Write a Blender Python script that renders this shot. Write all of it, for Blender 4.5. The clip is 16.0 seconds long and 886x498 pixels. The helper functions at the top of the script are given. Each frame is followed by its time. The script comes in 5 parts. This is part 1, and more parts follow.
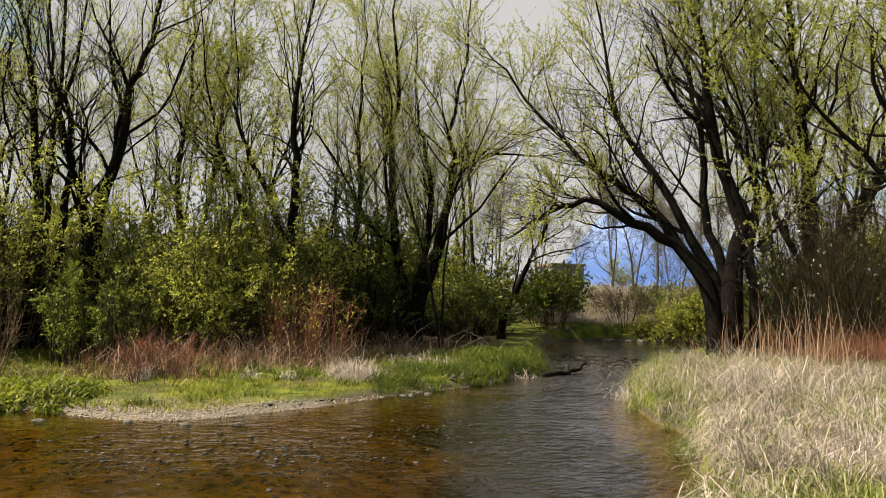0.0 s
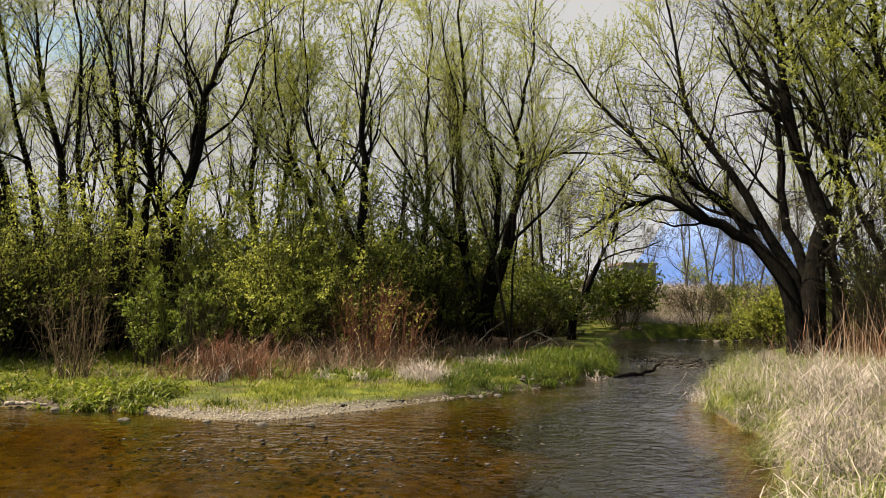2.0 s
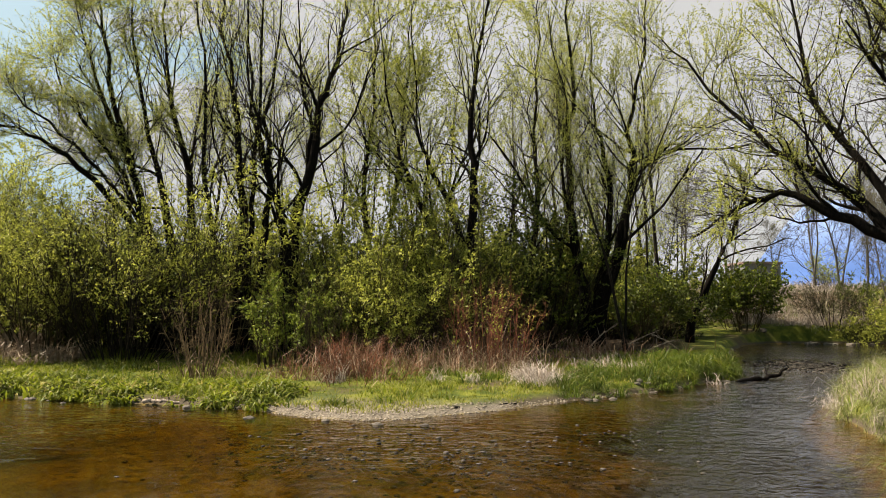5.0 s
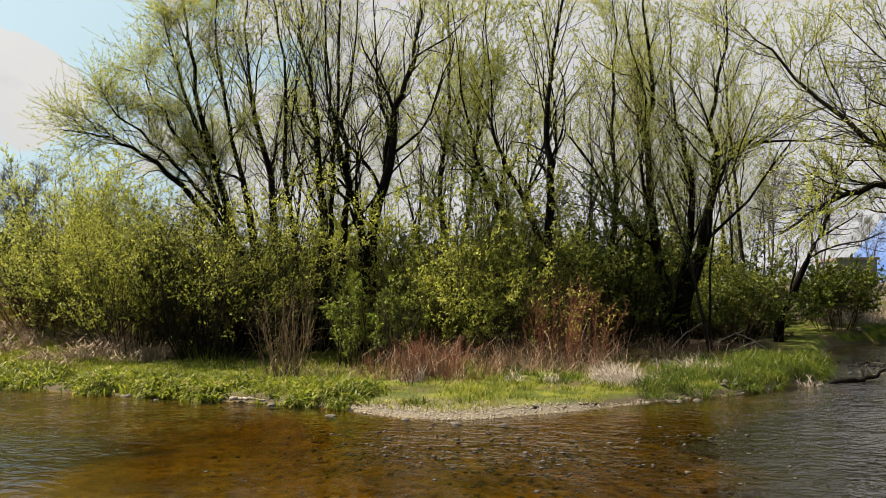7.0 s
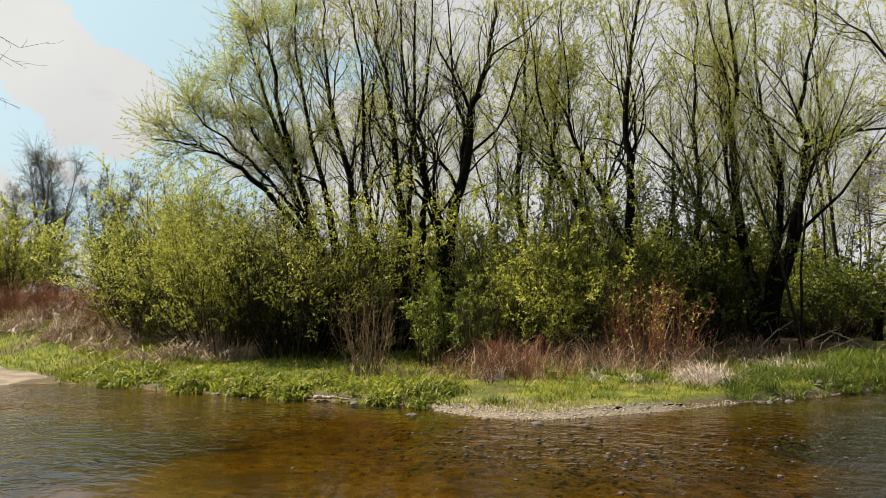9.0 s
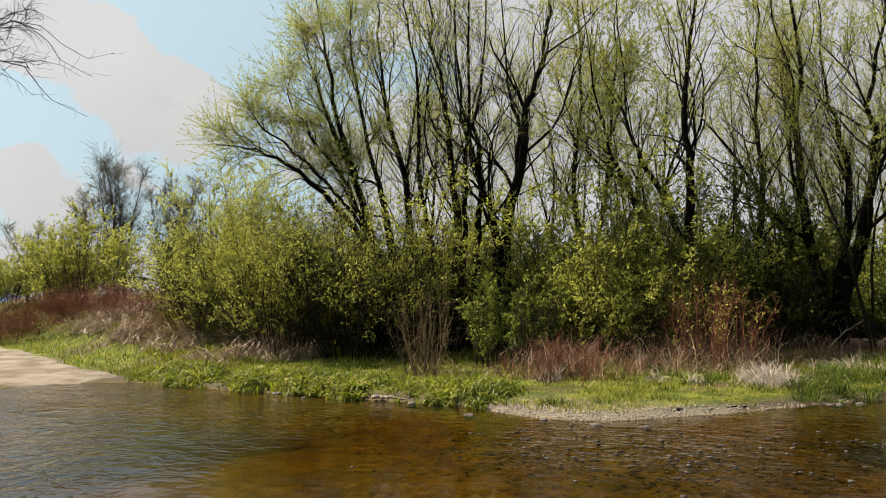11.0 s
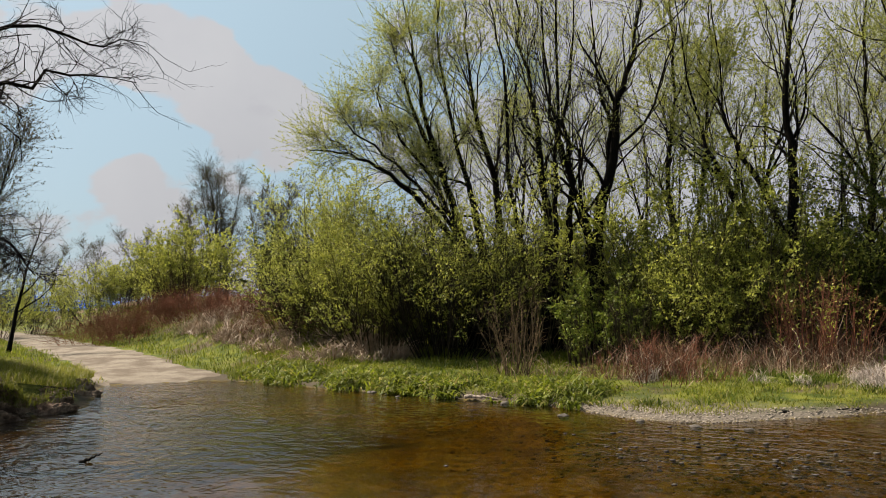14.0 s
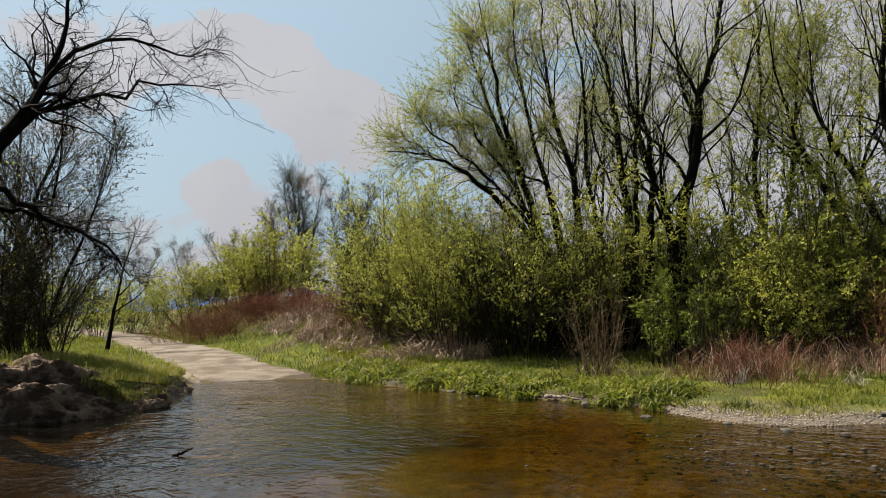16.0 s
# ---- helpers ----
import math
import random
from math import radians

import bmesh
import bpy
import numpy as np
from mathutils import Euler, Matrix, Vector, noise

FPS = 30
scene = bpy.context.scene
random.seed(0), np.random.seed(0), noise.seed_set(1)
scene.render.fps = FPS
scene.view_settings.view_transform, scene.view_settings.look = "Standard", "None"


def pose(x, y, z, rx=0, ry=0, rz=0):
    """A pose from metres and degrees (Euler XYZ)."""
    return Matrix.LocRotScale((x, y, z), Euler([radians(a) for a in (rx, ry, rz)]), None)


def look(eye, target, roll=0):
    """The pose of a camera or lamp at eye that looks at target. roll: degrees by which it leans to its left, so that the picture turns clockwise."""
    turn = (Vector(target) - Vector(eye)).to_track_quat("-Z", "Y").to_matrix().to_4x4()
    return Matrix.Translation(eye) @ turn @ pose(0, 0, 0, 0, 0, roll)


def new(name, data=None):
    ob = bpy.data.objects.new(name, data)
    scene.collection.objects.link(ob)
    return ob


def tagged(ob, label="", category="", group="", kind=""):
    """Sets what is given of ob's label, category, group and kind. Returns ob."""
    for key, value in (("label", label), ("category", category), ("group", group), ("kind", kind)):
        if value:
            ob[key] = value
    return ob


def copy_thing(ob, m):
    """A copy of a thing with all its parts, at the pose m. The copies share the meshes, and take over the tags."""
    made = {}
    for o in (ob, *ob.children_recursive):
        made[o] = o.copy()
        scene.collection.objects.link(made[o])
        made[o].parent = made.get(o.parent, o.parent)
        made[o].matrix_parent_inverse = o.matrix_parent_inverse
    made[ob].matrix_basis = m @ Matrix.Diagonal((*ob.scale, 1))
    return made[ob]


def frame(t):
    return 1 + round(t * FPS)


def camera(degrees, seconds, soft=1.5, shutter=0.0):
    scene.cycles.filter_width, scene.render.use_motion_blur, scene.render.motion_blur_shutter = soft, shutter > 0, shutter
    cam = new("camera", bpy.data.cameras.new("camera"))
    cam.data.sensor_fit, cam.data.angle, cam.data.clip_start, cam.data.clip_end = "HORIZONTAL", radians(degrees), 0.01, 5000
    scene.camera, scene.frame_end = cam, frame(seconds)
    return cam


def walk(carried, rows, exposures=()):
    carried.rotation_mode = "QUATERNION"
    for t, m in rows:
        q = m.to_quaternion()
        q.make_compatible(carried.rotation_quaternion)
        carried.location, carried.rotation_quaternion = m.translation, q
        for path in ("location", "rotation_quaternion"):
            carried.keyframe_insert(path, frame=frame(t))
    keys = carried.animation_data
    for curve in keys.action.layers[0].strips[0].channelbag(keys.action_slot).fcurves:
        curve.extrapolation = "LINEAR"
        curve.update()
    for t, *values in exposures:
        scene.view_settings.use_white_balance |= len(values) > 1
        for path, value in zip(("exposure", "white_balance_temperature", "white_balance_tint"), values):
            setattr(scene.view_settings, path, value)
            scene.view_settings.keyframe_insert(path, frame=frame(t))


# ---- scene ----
cam = camera(59.95, 16.0, soft=0.8)
EYE = 1.75
# seconds, tilt, lean, turn to the left
TURN = [(0.0, 93.90, -1.00, -0.07), (1.0, 93.91, -0.78, 2.16), (2.0, 93.91, -0.55, 5.06), (3.0, 93.98, -0.47, 8.18),
        (4.0, 94.01, -0.38, 10.74), (6.5, 94.01, -0.03, 17.56), (7.5, 93.97, 0.12, 20.57), (8.5, 93.98, 0.38, 23.45),
        (9.0, 93.97, 0.46, 24.93), (11.5, 94.05, 0.71, 29.99), (12.5, 94.09, 0.79, 31.92), (13.0, 94.14, 0.87, 33.01),
        (13.5, 94.10, 1.06, 34.32), (14.0, 94.12, 1.12, 35.90), (15.0, 94.16, 1.17, 39.09), (16.0, 94.19, 1.27, 41.74)]
walk(cam, [(t, pose(0, 0, EYE, a, b, c)) for t, a, b, c in TURN], exposures=[(0.0, 1.80, 7700, 12), (4.0, 1.89, 7650, 12), (9.0, 1.87, 7600, 11), (12.5, 1.57, 7350, 13), (16.0, 1.42, 7050, 15)])

# ---- light ----
SUN_AZ, SUN_EL = 99.0, 52.0      # degrees to the left of the first view, degrees up


def toward(az, el):
    a, e = radians(az), radians(el)
    return Vector((-math.sin(a) * math.cos(e), math.cos(a) * math.cos(e), math.sin(e)))


sun = new("sun", bpy.data.lights.new("sun", "SUN"))
sun.data.energy, sun.data.angle, sun.data.color = 5.0, radians(0.6), (1.0, 0.95, 0.86)
sun.matrix_world = look(toward(SUN_AZ, SUN_EL) * 50, (0, 0, 0))


class Nodes:
    """Short ways to wire a node tree."""

    def __init__(self, tree):
        self.tree = tree
        tree.nodes.clear()

    def add(self, kind, **inputs):
        n = self.tree.nodes.new("ShaderNode" + kind)
        for key, v in inputs.items():
            self.set(n, key, v)
        return n

    def set(self, n, key, v):
        sock = n.inputs[int(key[1:])] if key[0] == "i" and key[1:].isdigit() else n.inputs[key.replace("_", " ")]
        if hasattr(v, "is_output"):
            self.tree.links.new(v, sock)
        elif hasattr(v, "outputs"):
            self.tree.links.new(v.outputs[0], sock)
        else:
            sock.default_value = v

    def math(self, op, a, b=0.0, clamp=False):
        n = self.add("Math", i0=a, i1=b)
        n.operation, n.use_clamp = op, clamp
        return n.outputs[0]

    def vec(self, op, a, b=(0, 0, 0)):
        n = self.add("VectorMath", i0=a, i1=b)
        n.operation = op
        return n

    def range(self, v, a, b, c=0.0, d=1.0, smooth=True):
        n = self.add("MapRange", Value=v)
        n.interpolation_type = "SMOOTHSTEP" if smooth else "LINEAR"
        for i, x in zip((1, 2, 3, 4), (a, b, c, d)):
            n.inputs[i].default_value = x
        return n.outputs[0]

    def mix(self, fac, a, b, blend="MIX"):
        n = self.tree.nodes.new("ShaderNodeMix")
        n.data_type, n.blend_type = "RGBA", blend
        self.set(n, "i0", fac)
        for i, v in ((6, a), (7, b)):
            self.set(n, "i%d" % i, (*v, 1) if isinstance(v, tuple) and len(v) == 3 else v)
        return n.outputs[2]

    def noise(self, vector, scale, detail=4.0, rough=0.55):
        n = self.add("TexNoise", Scale=scale, Detail=detail, Roughness=rough)
        if vector is not None:
            self.set(n, "Vector", vector)
        return n.outputs[0]


def sky():
    world = bpy.data.worlds.new("sky")
    scene.world = world
    world.use_nodes = True
    g = Nodes(world.node_tree)
    air = g.add("TexSky")
    air.sky_type, air.sun_disc = "NISHITA", False
    air.sun_elevation, air.sun_rotation = radians(SUN_EL), radians(-SUN_AZ)
    air.dust_density, air.ozone_density = 1.6, 2.0
    way = g.add("TexCoord").outputs["Generated"]
    z = g.add("SeparateXYZ", i0=way).outputs[2]
    # fair-weather clouds: broken noise, gathered round a few heaps and thick over the grove
    puff = g.noise(g.vec("MULTIPLY", way, (1, 1, 1.9)), 6.0, 7.0, 0.55)
    body = g.math("MULTIPLY", g.math("SUBTRACT", puff, 0.5), 2.4)
    for az, el, wide, amount in CLOUDS:
        near = g.vec("DOT_PRODUCT", way, tuple(toward(az, el))).outputs["Value"]
        body = g.math("ADD", body, g.range(near, math.cos(radians(wide)), 1.0, 0.0, amount))
    body = g.math("ADD", body, g.range(z, 0.02, 0.16, 0.22, 0.0))
    cover = g.range(body, 0.10, 0.32)
    white = g.mix(g.noise(way, 9.0, 5.0), (3.0, 3.3, 3.75), (3.55, 3.88, 4.25))
    white = g.mix(g.range(body, 1.1, 1.6, 0.0, 0.6), white, (2.45, 2.6, 3.15))
    haze = g.mix(0.85, air.outputs[0], (2.55, 3.75, 4.55))
    colour = g.mix(cover, haze, white)
    # brighter towards the sun
    glow = g.range(g.vec("DOT_PRODUCT", way, tuple(toward(SUN_AZ, SUN_EL))).outputs["Value"], 0.4, 0.78, 1.0, 1.23)
    colour = g.vec("SCALE", colour)
    g.set(colour, "Scale", glow)
    out = g.add("OutputWorld", Surface=g.add("Background", Color=colour, Strength=0.052))
    return out


# azimuth to the left, elevation, width, amount
CLOUDS = [(58, 18.5, 4.5, 0.4), (54.5, 17, 5, 0.5), (51, 16, 5, 0.55), (47.5, 13.5, 4.5, 0.5), (58.5, 9.5, 3, 0.4), (66, 18, 6, 0.2), (8, 20, 42, 0.75), (-20, 24, 30, 0.5),
          (46, 22, 7, -0.8), (61, 13, 4, -0.35), (54, 10.5, 3, -0.3), (28, 19, 5, -0.35), (32, 15, 5, -0.3), (52, 26, 6, -0.3)]
sky()

# ---- materials ----


def matter(name, build):
    m = bpy.data.materials.new(name)
    m.use_nodes = True
    g = Nodes(m.node_tree)
    build(g)
    return m


def surface(g, colour, rough=0.8, height=None, strength=0.4, distance=0.02, spec=0.3, metal=0.0):
    b = g.add("BsdfPrincipled", Base_Color=colour, Roughness=rough, Metallic=metal)
    b.inputs["Specular IOR Level"].default_value = spec
    if height is not None:
        g.set(b, "Normal", g.add("Bump", Height=height, Strength=strength, Distance=distance))
    g.add("OutputMaterial", Surface=b)


def bark(name, dark, pale, moss=(0.07, 0.085, 0.03), amount=0.35):
    def build(g):
        p = g.add("TexCoord").outputs["Object"]
        ridge = g.noise(g.vec("MULTIPLY", p, (1, 1, 0.16)), 26.0, 6.0, 0.65)
        patch = g.noise(p, 1.7, 4.0)
        c = g.mix(g.range(ridge, 0.35, 0.65), dark, pale)
        c = g.mix(g.math("MULTIPLY", g.range(patch, 0.5, 0.7), amount), c, moss)
        surface(g, c, 0.95, ridge, 0.7, 0.03, 0.06)
    return matter(name, build)


def leafy(name, low, high, odd, glow=0.4, rough=0.55):
    """Thin leaves or blades: colour varies leaf by leaf, and light comes through them."""
    low, high, odd = (tuple(v * 0.38 for v in c) for c in (low, high, odd))

    def build(g):
        r = g.add("NewGeometry").outputs["Random Per Island"]
        p = g.add("TexCoord").outputs["Object"]
        broad = g.noise(p, 1.5, 3.0)
        c = g.mix(g.range(r, 0.0, 0.85, smooth=False), low, high)
        c = g.mix(g.range(r, 0.86, 0.9), c, odd)
        c = g.mix(g.range(broad, 0.38, 0.66), c, g.mix(0.75, c, tuple(v * 0.7 for v in low)))
        b = g.add("BsdfPrincipled", Base_Color=c, Roughness=rough)
        b.inputs["Specular IOR Level"].default_value = 0.25
        t = g.add("BsdfTranslucent", Color=c)
        g.add("OutputMaterial", Surface=g.add("MixShader", i0=glow, i1=b, i2=t))
    return matter(name, build)


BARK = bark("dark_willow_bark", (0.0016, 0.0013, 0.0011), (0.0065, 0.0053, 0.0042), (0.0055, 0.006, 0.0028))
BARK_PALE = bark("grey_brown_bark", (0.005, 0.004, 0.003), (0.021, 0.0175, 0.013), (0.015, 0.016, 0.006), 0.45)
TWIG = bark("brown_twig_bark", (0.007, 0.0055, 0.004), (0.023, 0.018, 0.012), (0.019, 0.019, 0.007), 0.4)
TWIG_OLIVE = bark("olive_twig_bark", (0.018, 0.0145, 0.008), (0.055, 0.045, 0.024), (0.042, 0.044, 0.014), 0.5)
TWIG_RUST = bark("rusty_twig_bark", (0.066, 0.026, 0.016), (0.19, 0.078, 0.045), (0.12, 0.07, 0.038), 0.4)
TWIG_GREY = bark("grey_field_twig_bark", (0.028, 0.025, 0.021), (0.085, 0.077, 0.066), (0.06, 0.062, 0.03), 0.4)
ROD = bark("tan_rod_bark", (0.045, 0.03, 0.016), (0.15, 0.105, 0.058), (0.09, 0.07, 0.035), 0.4)
DEADWOOD = bark("bleached_driftwood", (0.08, 0.066, 0.053), (0.24, 0.2, 0.165), (0.09, 0.08, 0.065), 0.3)
LEAF_SPRING = leafy("young_willow_leaf", (0.46, 0.51, 0.09), (1.0, 1.07, 0.21), (1.06, 1.07, 0.26), 0.55)
LEAF_MID = leafy("fresh_bush_leaf", (0.34, 0.38, 0.055), (0.93, 0.99, 0.16), (0.97, 0.98, 0.22), 0.5)
LEAF_BRIGHT = leafy("bright_shrub_leaf", (0.17, 0.24, 0.022), (0.56, 0.68, 0.09), (0.66, 0.66, 0.13), 0.36)
# leaf tone kept low so the grove's hollows read as deep shade
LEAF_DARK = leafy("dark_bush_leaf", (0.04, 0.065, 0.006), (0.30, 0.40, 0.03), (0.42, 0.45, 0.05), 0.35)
LEAF_BUD = leafy("grey_green_bud", (0.10, 0.09, 0.035), (0.19, 0.18, 0.06), (0.22, 0.17, 0.09), 0.3)
BLOSSOM = leafy("white_blossom", (0.7, 0.68, 0.62), (0.8, 0.8, 0.78), (0.5, 0.55, 0.3), 0.3)
GRASS = leafy("fresh_grass_blade", (0.17, 0.235, 0.018), (0.53, 0.59, 0.05), (0.66, 0.56, 0.17), 0.5)
LUSH = leafy("lush_grass_blade", (0.08, 0.14, 0.011), (0.29, 0.38, 0.03), (0.42, 0.4, 0.1), 0.45)
GRASS_PALE = leafy("yellowing_grass_blade", (0.36, 0.38, 0.04), (0.66, 0.65, 0.10), (0.8, 0.68, 0.33), 0.4)
STRAW = leafy("bleached_straw", (0.64, 0.52, 0.42), (1.0, 0.88, 0.78), (0.42, 0.30, 0.2), 0.25)
MEADOW = leafy("pale_meadow_blade", (0.24, 0.29, 0.06), (0.50, 0.53, 0.16), (0.75, 0.64, 0.4), 0.35)
STALK = leafy("tan_dead_stalk", (0.50, 0.34, 0.21), (0.78, 0.59, 0.41), (0.30, 0.17, 0.10), 0.2)
RUSSET = leafy("russet_dead_stem", (0.19, 0.085, 0.045), (0.46, 0.23, 0.125), (0.6, 0.42, 0.27), 0.15)


def ground_build(g):
    p = g.add("TexCoord").outputs["Object"]
    axes = g.add("SeparateXYZ", i0=p).outputs
    z = axes[2]
    a, b, fine = g.noise(p, 0.55, 4.0), g.noise(p, 2.3, 5.0), g.noise(p, 24.0, 4.0)
    turf = g.mix(g.range(b, 0.38, 0.62), (0.03, 0.043, 0.006), (0.085, 0.092, 0.013))
    litter = g.mix(fine, (0.020, 0.014, 0.009), (0.085, 0.062, 0.04))
    land = g.mix(g.range(a, 0.50, 0.66), turf, litter)
    land = g.mix(g.math("MULTIPLY", g.range(z, 1.0, 1.5), g.range(g.noise(p, 0.8, 3.0), 0.44, 0.56)), land, g.mix(fine, (0.05, 0.032, 0.018), (0.14, 0.10, 0.06)))
    # dark leaf litter on the grove floor, blackened to put its shade in the colour
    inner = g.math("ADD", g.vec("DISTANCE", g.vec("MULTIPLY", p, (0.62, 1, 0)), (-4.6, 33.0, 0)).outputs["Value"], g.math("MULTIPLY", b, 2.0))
    shaded_litter = g.math("MULTIPLY", g.range(inner, 15.2, 13.4), g.math("MULTIPLY", g.range(axes[0], -19.0, -16.5), g.range(axes[0], 3.2, 1.0)))
    land = g.mix(shaded_litter, land, g.mix(fine, (0.006, 0.0045, 0.003), (0.035, 0.024, 0.015)))
    shore = g.mix(fine, (0.022, 0.017, 0.011), (0.064, 0.052, 0.036))
    stony = g.range(g.vec("DISTANCE", g.vec("MULTIPLY", p, (0.55, 1, 0)), (-2.0, 12.0, 0)).outputs["Value"], 1.6, 1.0)
    shore = g.mix(stony, shore, g.mix(g.noise(p, 45.0, 3.0), (0.046, 0.038, 0.029), (0.15, 0.13, 0.105)))
    c = g.mix(g.range(z, 0.05, 0.16), shore, land)
    silt_depth_shade = g.mix(g.range(b, 0.35, 0.65), (0.082, 0.058, 0.007), (0.165, 0.118, 0.014))
    silt_depth_shade = g.mix(g.range(g.noise(p, 9.0, 5.0), 0.45, 0.7), silt_depth_shade, (0.028, 0.022, 0.006))
    # deeper bed coloured darker, standing in for light lost in the water
    silt_depth_shade = g.mix(g.range(z, -0.27, -0.42), silt_depth_shade, (0.013, 0.011, 0.0075))
    c = g.mix(g.range(z, -0.03, 0.03), silt_depth_shade, c)
    surface(g, c, 0.95, fine, 0.6, 0.04, 0.1)


def gravel_build(g):
    r = g.add("NewGeometry").outputs["Random Per Island"]
    p = g.add("TexCoord").outputs["Object"]
    c = g.mix(r, (0.075, 0.06, 0.046), (0.28, 0.24, 0.195))
    c = g.mix(g.math("MULTIPLY", g.noise(p, 60.0), 0.5), c, (0.198, 0.158, 0.119))
    surface(g, c, 0.7, g.noise(p, 90.0), 0.3, 0.01)


def wet_stone_build(g):
    r = g.add("NewGeometry").outputs["Random Per Island"]
    p = g.add("TexCoord").outputs["Object"]
    c = g.mix(r, (0.013, 0.011, 0.009), (0.07, 0.061, 0.05))
    surface(g, c, 0.8, g.noise(p, 40.0), 0.4, 0.02, 0.12)


def track_build(g):
    p = g.add("TexCoord").outputs["Object"]
    fine, b = g.noise(p, 30.0, 5.0), g.noise(p, 1.4, 4.0)
    c = g.mix(g.range(b, 0.35, 0.65), (0.082, 0.066, 0.050), (0.155, 0.134, 0.107))
    c = g.mix(g.range(fine, 0.5, 0.75), c, (0.099, 0.0792, 0.0594))
    surface(g, c, 0.95, fine, 0.6, 0.03, 0.1)


def clay_build(g):
    p = g.add("TexCoord").outputs["Object"]
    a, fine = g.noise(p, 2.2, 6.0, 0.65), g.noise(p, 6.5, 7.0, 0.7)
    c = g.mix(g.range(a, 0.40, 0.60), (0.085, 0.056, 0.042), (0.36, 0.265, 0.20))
    # pits darkened in the colour as crevice shade, where the bump sinks
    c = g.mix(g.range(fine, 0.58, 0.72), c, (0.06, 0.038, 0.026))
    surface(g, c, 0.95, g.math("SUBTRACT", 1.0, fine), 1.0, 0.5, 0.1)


def water_build(g):
    p = g.add("TexCoord").outputs["Object"]
    x = g.add("SeparateXYZ", i0=p).outputs[0]
    warp = g.vec("ADD", g.vec("MULTIPLY", p, (1.0, 1.25, 1.0)), g.vec("MULTIPLY", g.add("TexNoise", Vector=p, Scale=0.9).outputs[1], (0.6, 0.6, 0)))
    fine, small, mid, large = g.noise(warp, 11.0, 1.0), g.noise(warp, 4.2, 1.5, 0.5), g.noise(warp, 1.5, 2.0, 0.5), g.noise(p, 0.3, 2.0)
    h = g.math("ADD", g.math("ADD", g.math("MULTIPLY", small, 0.8), g.math("MULTIPLY", mid, 0.9)), g.math("MULTIPLY", fine, 0.24))
    # wind on the open reach above the ford, choppy water over the cobbles and down the current, a calm pool between
    riffle = g.range(g.vec("DISTANCE", p, (-2.2, 9.2, 0)).outputs["Value"], 2.8, 0.8, 0.0, 0.25)
    wind = g.math("ADD", g.range(x, -5.6, -8.0, 0.0, 0.34), g.range(x, -1.5, 2.0, 0.0, 0.22))
    force = g.math("MULTIPLY", g.math("ADD", g.math("ADD", riffle, wind), 0.045), g.range(large, 0.3, 0.62, 0.5, 1.25))
    n = g.add("Bump", Height=g.math("MULTIPLY", h, force), Strength=1.0, Distance=0.16)
    fres = g.add("Fresnel", IOR=1.333, Normal=n)
    gloss = g.add("BsdfGlossy", Color=(1, 1, 1, 1), Roughness=0.09, Normal=n)
    clear = g.add("BsdfTransparent", Color=(0.44, 0.34, 0.13, 1))
    g.add("OutputMaterial", Surface=g.add("MixShader", i0=fres, i1=clear, i2=gloss))


def plain(name, colour, rough=0.8, vary=0.25, scale=3.0):
    def build(g):
        p = g.add("TexCoord").outputs["Object"]
        n = g.noise(p, scale, 5.0)
        c = g.mix(g.math("MULTIPLY", n, vary), colour, tuple(x * 0.4 for x in colour))
        surface(g, c, rough, n, 0.3, 0.02)
    return matter(name, build)


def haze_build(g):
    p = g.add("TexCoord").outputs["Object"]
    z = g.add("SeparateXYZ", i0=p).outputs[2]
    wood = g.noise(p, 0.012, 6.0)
    # distance haze is put into the colour, paler upward, and made to glow
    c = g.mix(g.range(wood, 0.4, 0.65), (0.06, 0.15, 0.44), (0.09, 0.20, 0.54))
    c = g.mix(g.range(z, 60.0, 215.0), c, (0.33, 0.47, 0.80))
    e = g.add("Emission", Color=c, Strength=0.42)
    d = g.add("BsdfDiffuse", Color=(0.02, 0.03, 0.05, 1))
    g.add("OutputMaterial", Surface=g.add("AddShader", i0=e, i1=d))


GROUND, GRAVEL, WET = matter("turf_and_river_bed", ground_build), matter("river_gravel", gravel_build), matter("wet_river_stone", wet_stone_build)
TRACK, CLAY, WATER, HAZE_GLOW = matter("pale_dirt_track", track_build), matter("eroded_clay", clay_build), matter("stream_water", water_build), matter("painted_haze_hill", haze_build)
RENDERWALL, GLASSY, ROOFING = plain("grey_facade_render", (0.10, 0.10, 0.11)), plain("dark_window", (0.03, 0.035, 0.045), 0.15), plain("brown_roofing", (0.13, 0.09, 0.08))

# ---- mesh helpers ----


def raw(name, verts, faces, mat=None, smooth=False):
    """A mesh from arrays of vertices and faces of three or four corners each."""
    me = bpy.data.meshes.new(name)
    v, q = np.asarray(verts, np.float32).reshape(-1, 3), np.asarray(faces, np.int32)
    me.vertices.add(len(v)), me.loops.add(q.size), me.polygons.add(len(q))
    me.vertices.foreach_set("co", v.ravel())
    me.loops.foreach_set("vertex_index", q.ravel())
    me.polygons.foreach_set("loop_start", np.arange(0, q.size, q.shape[1], dtype=np.int32))
    me.polygons.foreach_set("use_smooth", np.full(len(q), smooth))
    me.update(calc_edges=True)
    if mat:
        me.materials.append(mat)
    return me


def soup(pieces):
    """Joins (verts, faces) pairs."""
    vs, qs, n = [], [], 0
    for v, q in pieces:
        v = np.asarray(v, np.float32).reshape(-1, 3)
        vs.append(v), qs.append(np.asarray(q, np.int64) + n)
        n += len(v)
    return np.concatenate(vs), np.concatenate(qs)


def part(name, data, parent, label=""):
    ob = new(name, data)
    ob.parent = parent
    return tagged(ob, label=label)


